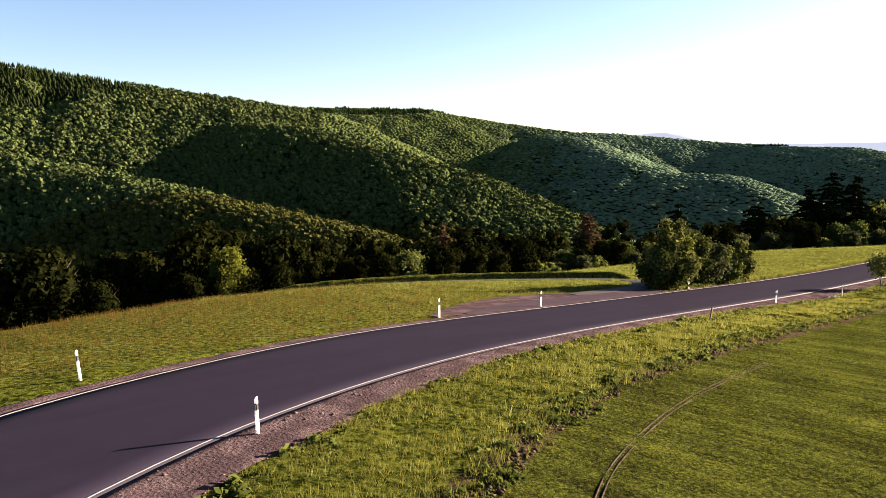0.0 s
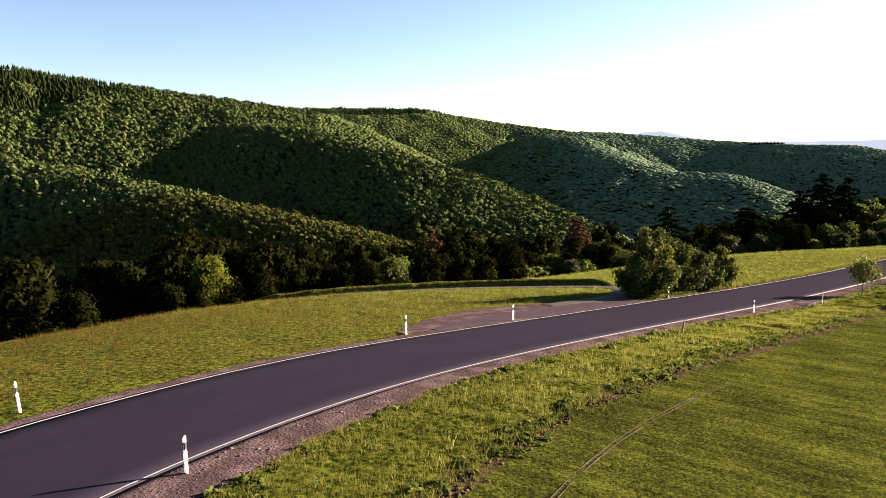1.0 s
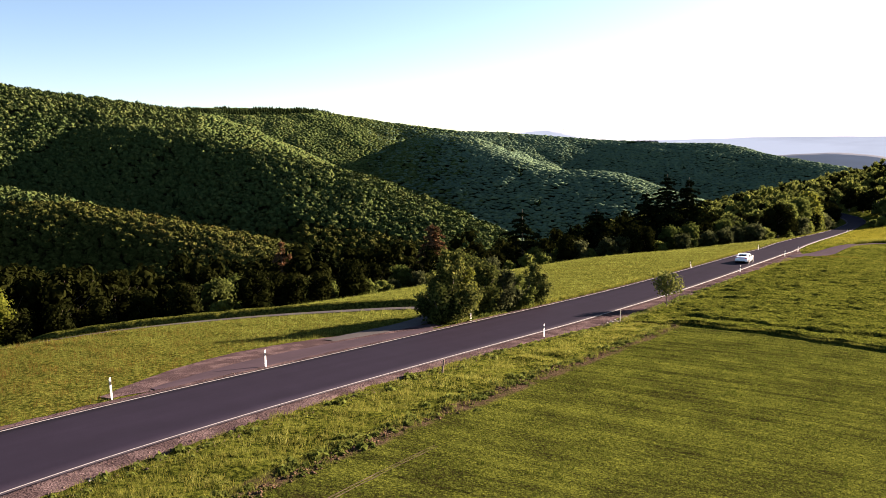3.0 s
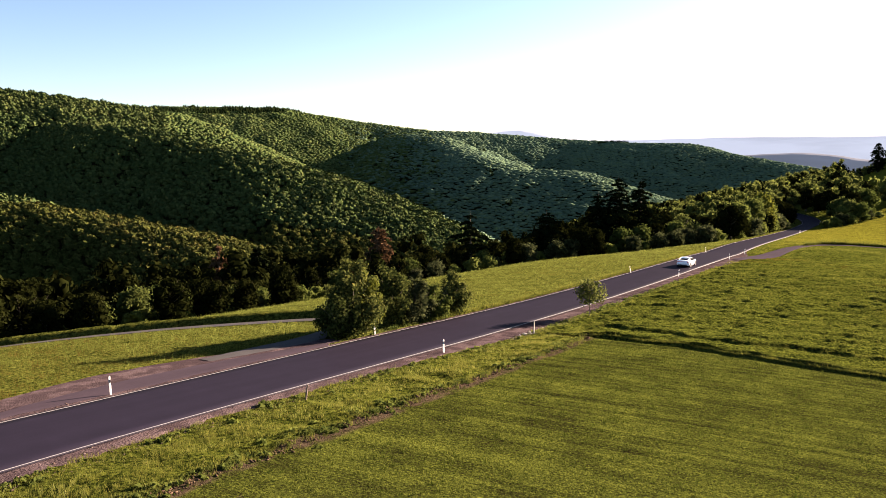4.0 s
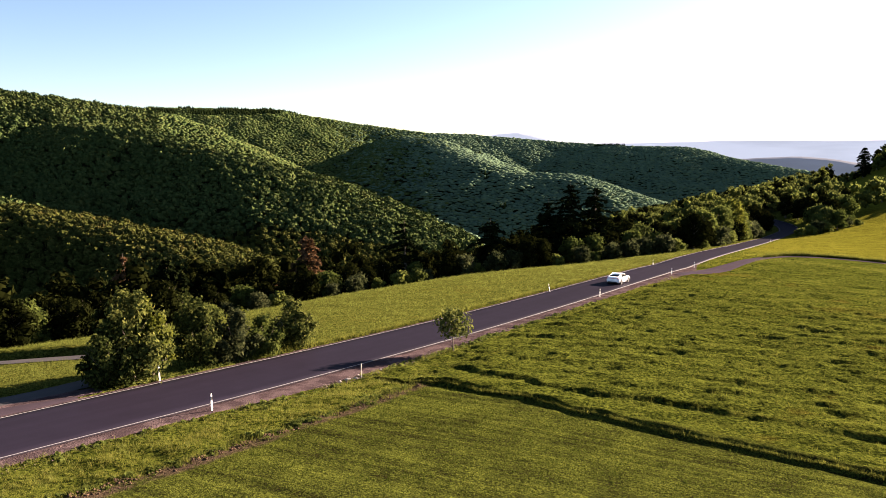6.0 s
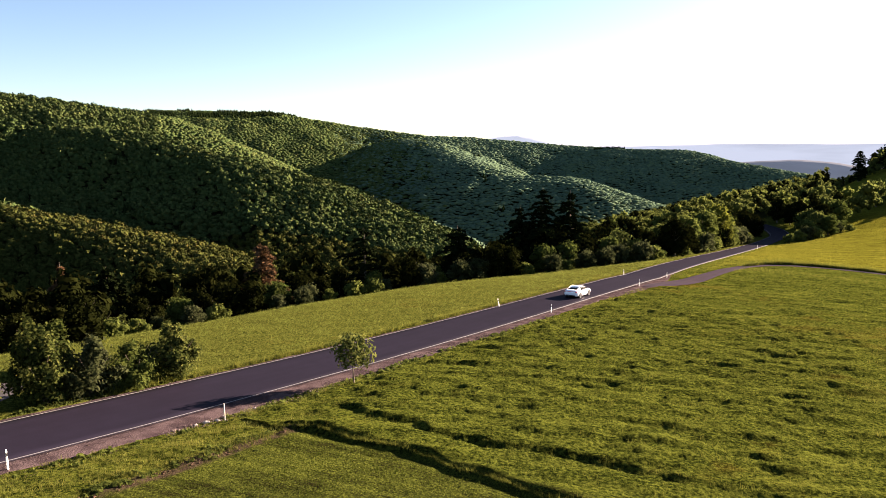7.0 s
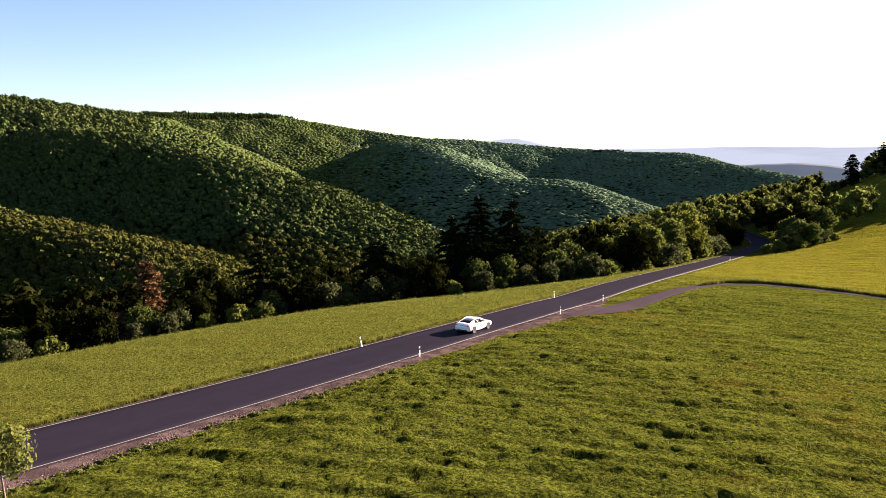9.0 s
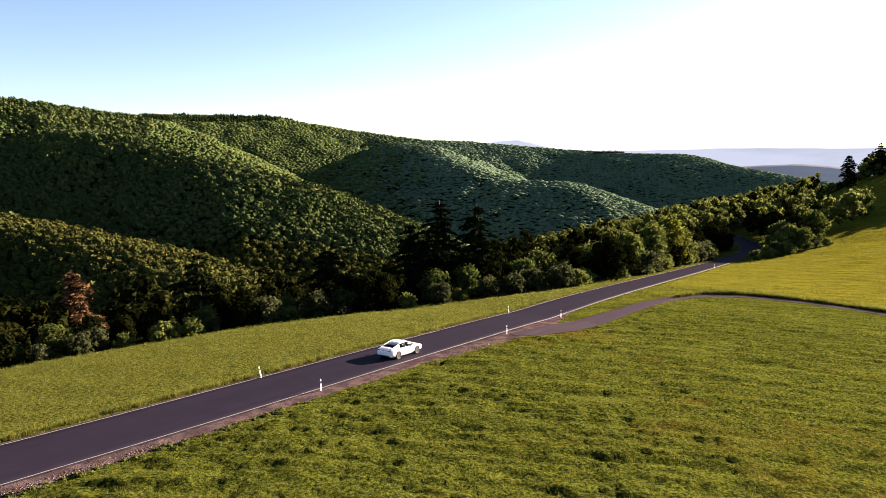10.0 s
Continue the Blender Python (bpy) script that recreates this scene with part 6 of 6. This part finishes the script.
# hay meadow right of the road: a dense lumpy sward with blades standing out of it
def hay_lumps(u, v):
    """Rounded tussocks, longer across the slope than along it."""
    rs = np.random.RandomState(88)
    table = rs.uniform(0, 1, (3, 211, 211))
    p, q = (u + 0.5 * v) / 0.72, (v - 0.35 * u) / 2.5
    ci, cj = np.floor(p).astype(int), np.floor(q).astype(int)
    best = np.full(np.shape(u), -1.0)
    for di in (-1, 0, 1):
        for dj in (-1, 0, 1):
            a, b = (ci + di) % 211, (cj + dj) % 211
            r = np.hypot(p - ci - di - 0.05 - 0.9 * table[0, a, b], q - cj - dj - 0.05 - 0.9 * table[1, a, b])
            best = np.maximum(best, 0.25 + 0.75 * table[2, a, b] - 1.3 * r ** 2)
    return np.maximum(best, 0)


def hay_cover(u, v):
    """Where the hay stands, fading out at its borders."""
    side = smooth((road_right(u) - 2.6 - v - 0.5 * wave(u, v, 4.0, 89)) / 1.5)
    return side * smooth((u - hay_edge(v) - 0.15) / 0.5) * smooth((lane_distance(u, v) - 2.6) / 1.2) * smooth((138 - u) / 10) * smooth((v + 60) / 8)


def hay_sward():
    us = spread([(13, 72, 0.32), (72, 140, 0.55)])
    vs = spread([(-60, -34, 0.6), (-34, -2, 0.32)])
    uu, vv = np.meshgrid(us, vs, indexing="ij")
    xx, yy = to_xy(uu, vv)
    c = hay_cover(uu, vv)
    zz = ground(xx, yy) + tussocks(uu, vv) + c * (0.08 + 0.21 * hay_lumps(uu, vv)) - 0.15 * (1 - c)
    ids = np.arange(xx.size).reshape(xx.shape)
    f = np.stack([ids[:-1, :-1], ids[1:, :-1], ids[1:, 1:], ids[:-1, 1:]], -1).reshape(-1, 4)
    f = f[(c.ravel()[f] > 0.02).any(1)]
    me = mesh_np("hay_sward", np.stack([xx, yy, zz], -1).reshape(-1, 3), f, M_GROUND, True)
    tagged(new("hay_sward", me), "dense lumpy sward of sunlit green hay", "grass", kind="stuff")


hay_sward()
u, v = sow(56000, 13, 165, -75, -2, 68, (62, -16, 48), 1.9)
ok = (u > hay_edge(v) + 0.2) & (v < road_right(u) - 2.1) & ~((u > 92) & (v > -9) & (u < 150)) & ~((u > 140) & (u < 160) & (v > -90))
grass("hay_grass", u[ok], v[ok], 0.25, WIDE, M_GRASS, "tussocky sunlit green hay meadow", 69, 0.55)
# meadow left of the road
u, v = sow(54000, -75, 150, 7, 62, 75, (-10, 18, 70), 0.6)
ok = (v > road_left(u) + 0.9) & (v < edge(u) + 8)
track = [(-14, 11.5), (-8, 11.6), (-3, 11.7), (2, 13.0), (6, 15.4), (8.2, 18.0), (8.0, 20.8), (4, 25.0), (-3, 31.3), (-11, 36.7), (-24, 45)]
for (a, b), (c, d) in zip(track, track[1:]):
    t = np.clip(((u - a) * (c - a) + (v - b) * (d - b)) / ((c - a) ** 2 + (d - b) ** 2), 0, 1)
    ok &= np.hypot(u - a - t * (c - a), v - b - t * (d - b)) > 1.5
ok &= ~((u > -32) & (u < 0) & (v < np.interp(u, [-33, -29, -25, -20, -15, -10, 0], [8.5, 10.4, 12.2, 13.6, 13.5, 12.6, 12.4])))
u, v = u[ok], v[ok]
dry = u + rs.normal(0, 14, len(u)) < -22
grass("meadow_grass", u[dry], v[dry], 0.26, FINE, M_GRASS_DRY, "long seeding meadow grass with dry heads", 76, 0.4)
grass("meadow_grass", u[~dry], v[~dry], 0.26, FINE, M_GRASS_PALE, "long sunlit green meadow grass", 86, 0.4)
# tall grass beside the left edge of the road
u = rs.uniform(10, 120, 2600)
grass("verge_grass", u, road_left(u) + 0.75 + np.abs(rs.normal(0, 0.35, 2600)), 0.38, TALL, M_GRASS, "dark grass fringe along the road", 77, 0.5)
def track_bank():
    """The cut bank on the far side of the farm track."""
    line = np.array([(10.6, 18.0), (10.2, 21.0), (6.0, 26.2), (-1.3, 32.6), (-9.6, 38.0), (-22.8, 46.2)], float)
    s = np.concatenate([[0], np.cumsum(np.hypot(*np.diff(line, axis=0).T))])
    q = np.arange(0, s[-1], 0.5)
    c = [np.mean([np.interp(np.clip(q + o, 0, s[-1]), s, line[:, i]) for o in (-2, 0, 2)], axis=0) for i in (0, 1)]
    du, dv = np.gradient(c[0]), np.gradient(c[1])
    nu, nv = dv / np.hypot(du, dv), -du / np.hypot(du, dv)
    rows_ = []
    end = smooth(q / 4) * smooth((s[-1] - q) / 4)
    for off, h in ((-0.7, -0.1), (-0.45, 0.25), (-0.25, 0.6), (0.2, 0.85), (1.2, 0.8), (3.0, 0.5), (6.5, -0.15)):
        o = off + 0.07 * wave(q, q * 0, 2.3, 33) * (off < 1)
        x, y = to_xy(c[0] + nu * o, c[1] + nv * o)
        rows_.append(np.stack([x, y, ground(x, y) + h * end * (1 + 0.06 * wave(q, q * 0, 4.1, 34)) - 0.1 * (1 - end)], -1))
    v = np.stack(rows_, 1)
    ids = np.arange(v.shape[0] * 7).reshape(-1, 7)
    f = np.stack([ids[:-1, :-1], ids[1:, :-1], ids[1:, 1:], ids[:-1, 1:]], -1).reshape(-1, 4)
    tagged(new("track_bank", mesh_np("track_bank", v.reshape(-1, 3), f, M_GROUND, True)), "steep grassy bank above the farm track", "bank", kind="structure")


track_bank()
# bank of long grass behind the farm track
q = rs.uniform(0, 1, 4200)
tu, tv = np.interp(q, [0, 0.25, 0.5, 0.75, 1], [10.0, 6.0, -1.3, -9.6, -22]), np.interp(q, [0, 0.25, 0.5, 0.75, 1], [21.0, 26.4, 32.9, 38.2, 46.4])
grass("grass_bank", tu + rs.normal(0.9, 0.7, 4200), tv + rs.normal(1.1, 0.7, 4200), 0.3, TALL, M_GRASS_PALE, "bank of long grass behind the farm track", 81, 0.3)
# grass bank behind the side lane
v = rs.uniform(-80, -9, 4200)
u = np.interp(-v, [8, 12, 18, 28, 45, 80], [138, 150, 155, 157.3, 158.8, 160.8]) + np.abs(rs.normal(0, 0.3, 4200))
grass("grass_bank", u, v, 0.85, TALL, M_GRASS, "shaded grass bank beside the side lane", 78, 0.3)
u, v = sow(9000, 100, 260, -60, -1, 79, (150, -12, 60), 0.8)
ok = (v < road_right(u) - 0.8) & ((u - 255 < (-v) * 2.2)) & ((u > 163) | ((v > np.interp(u, [93, 98, 104, 112, 122, 132, 141, 148, 160], [0, -0.5, -2.6, -4.0, -5.0, -5.9, -7.5, -10, -14])) & (u > 112)))
grass("hay_grass", u[ok], v[ok], 0.42, FINE, M_GRASS_RIPE, "sunlit flowering yellow-green grass slope beyond the side lane", 80, 0.4)
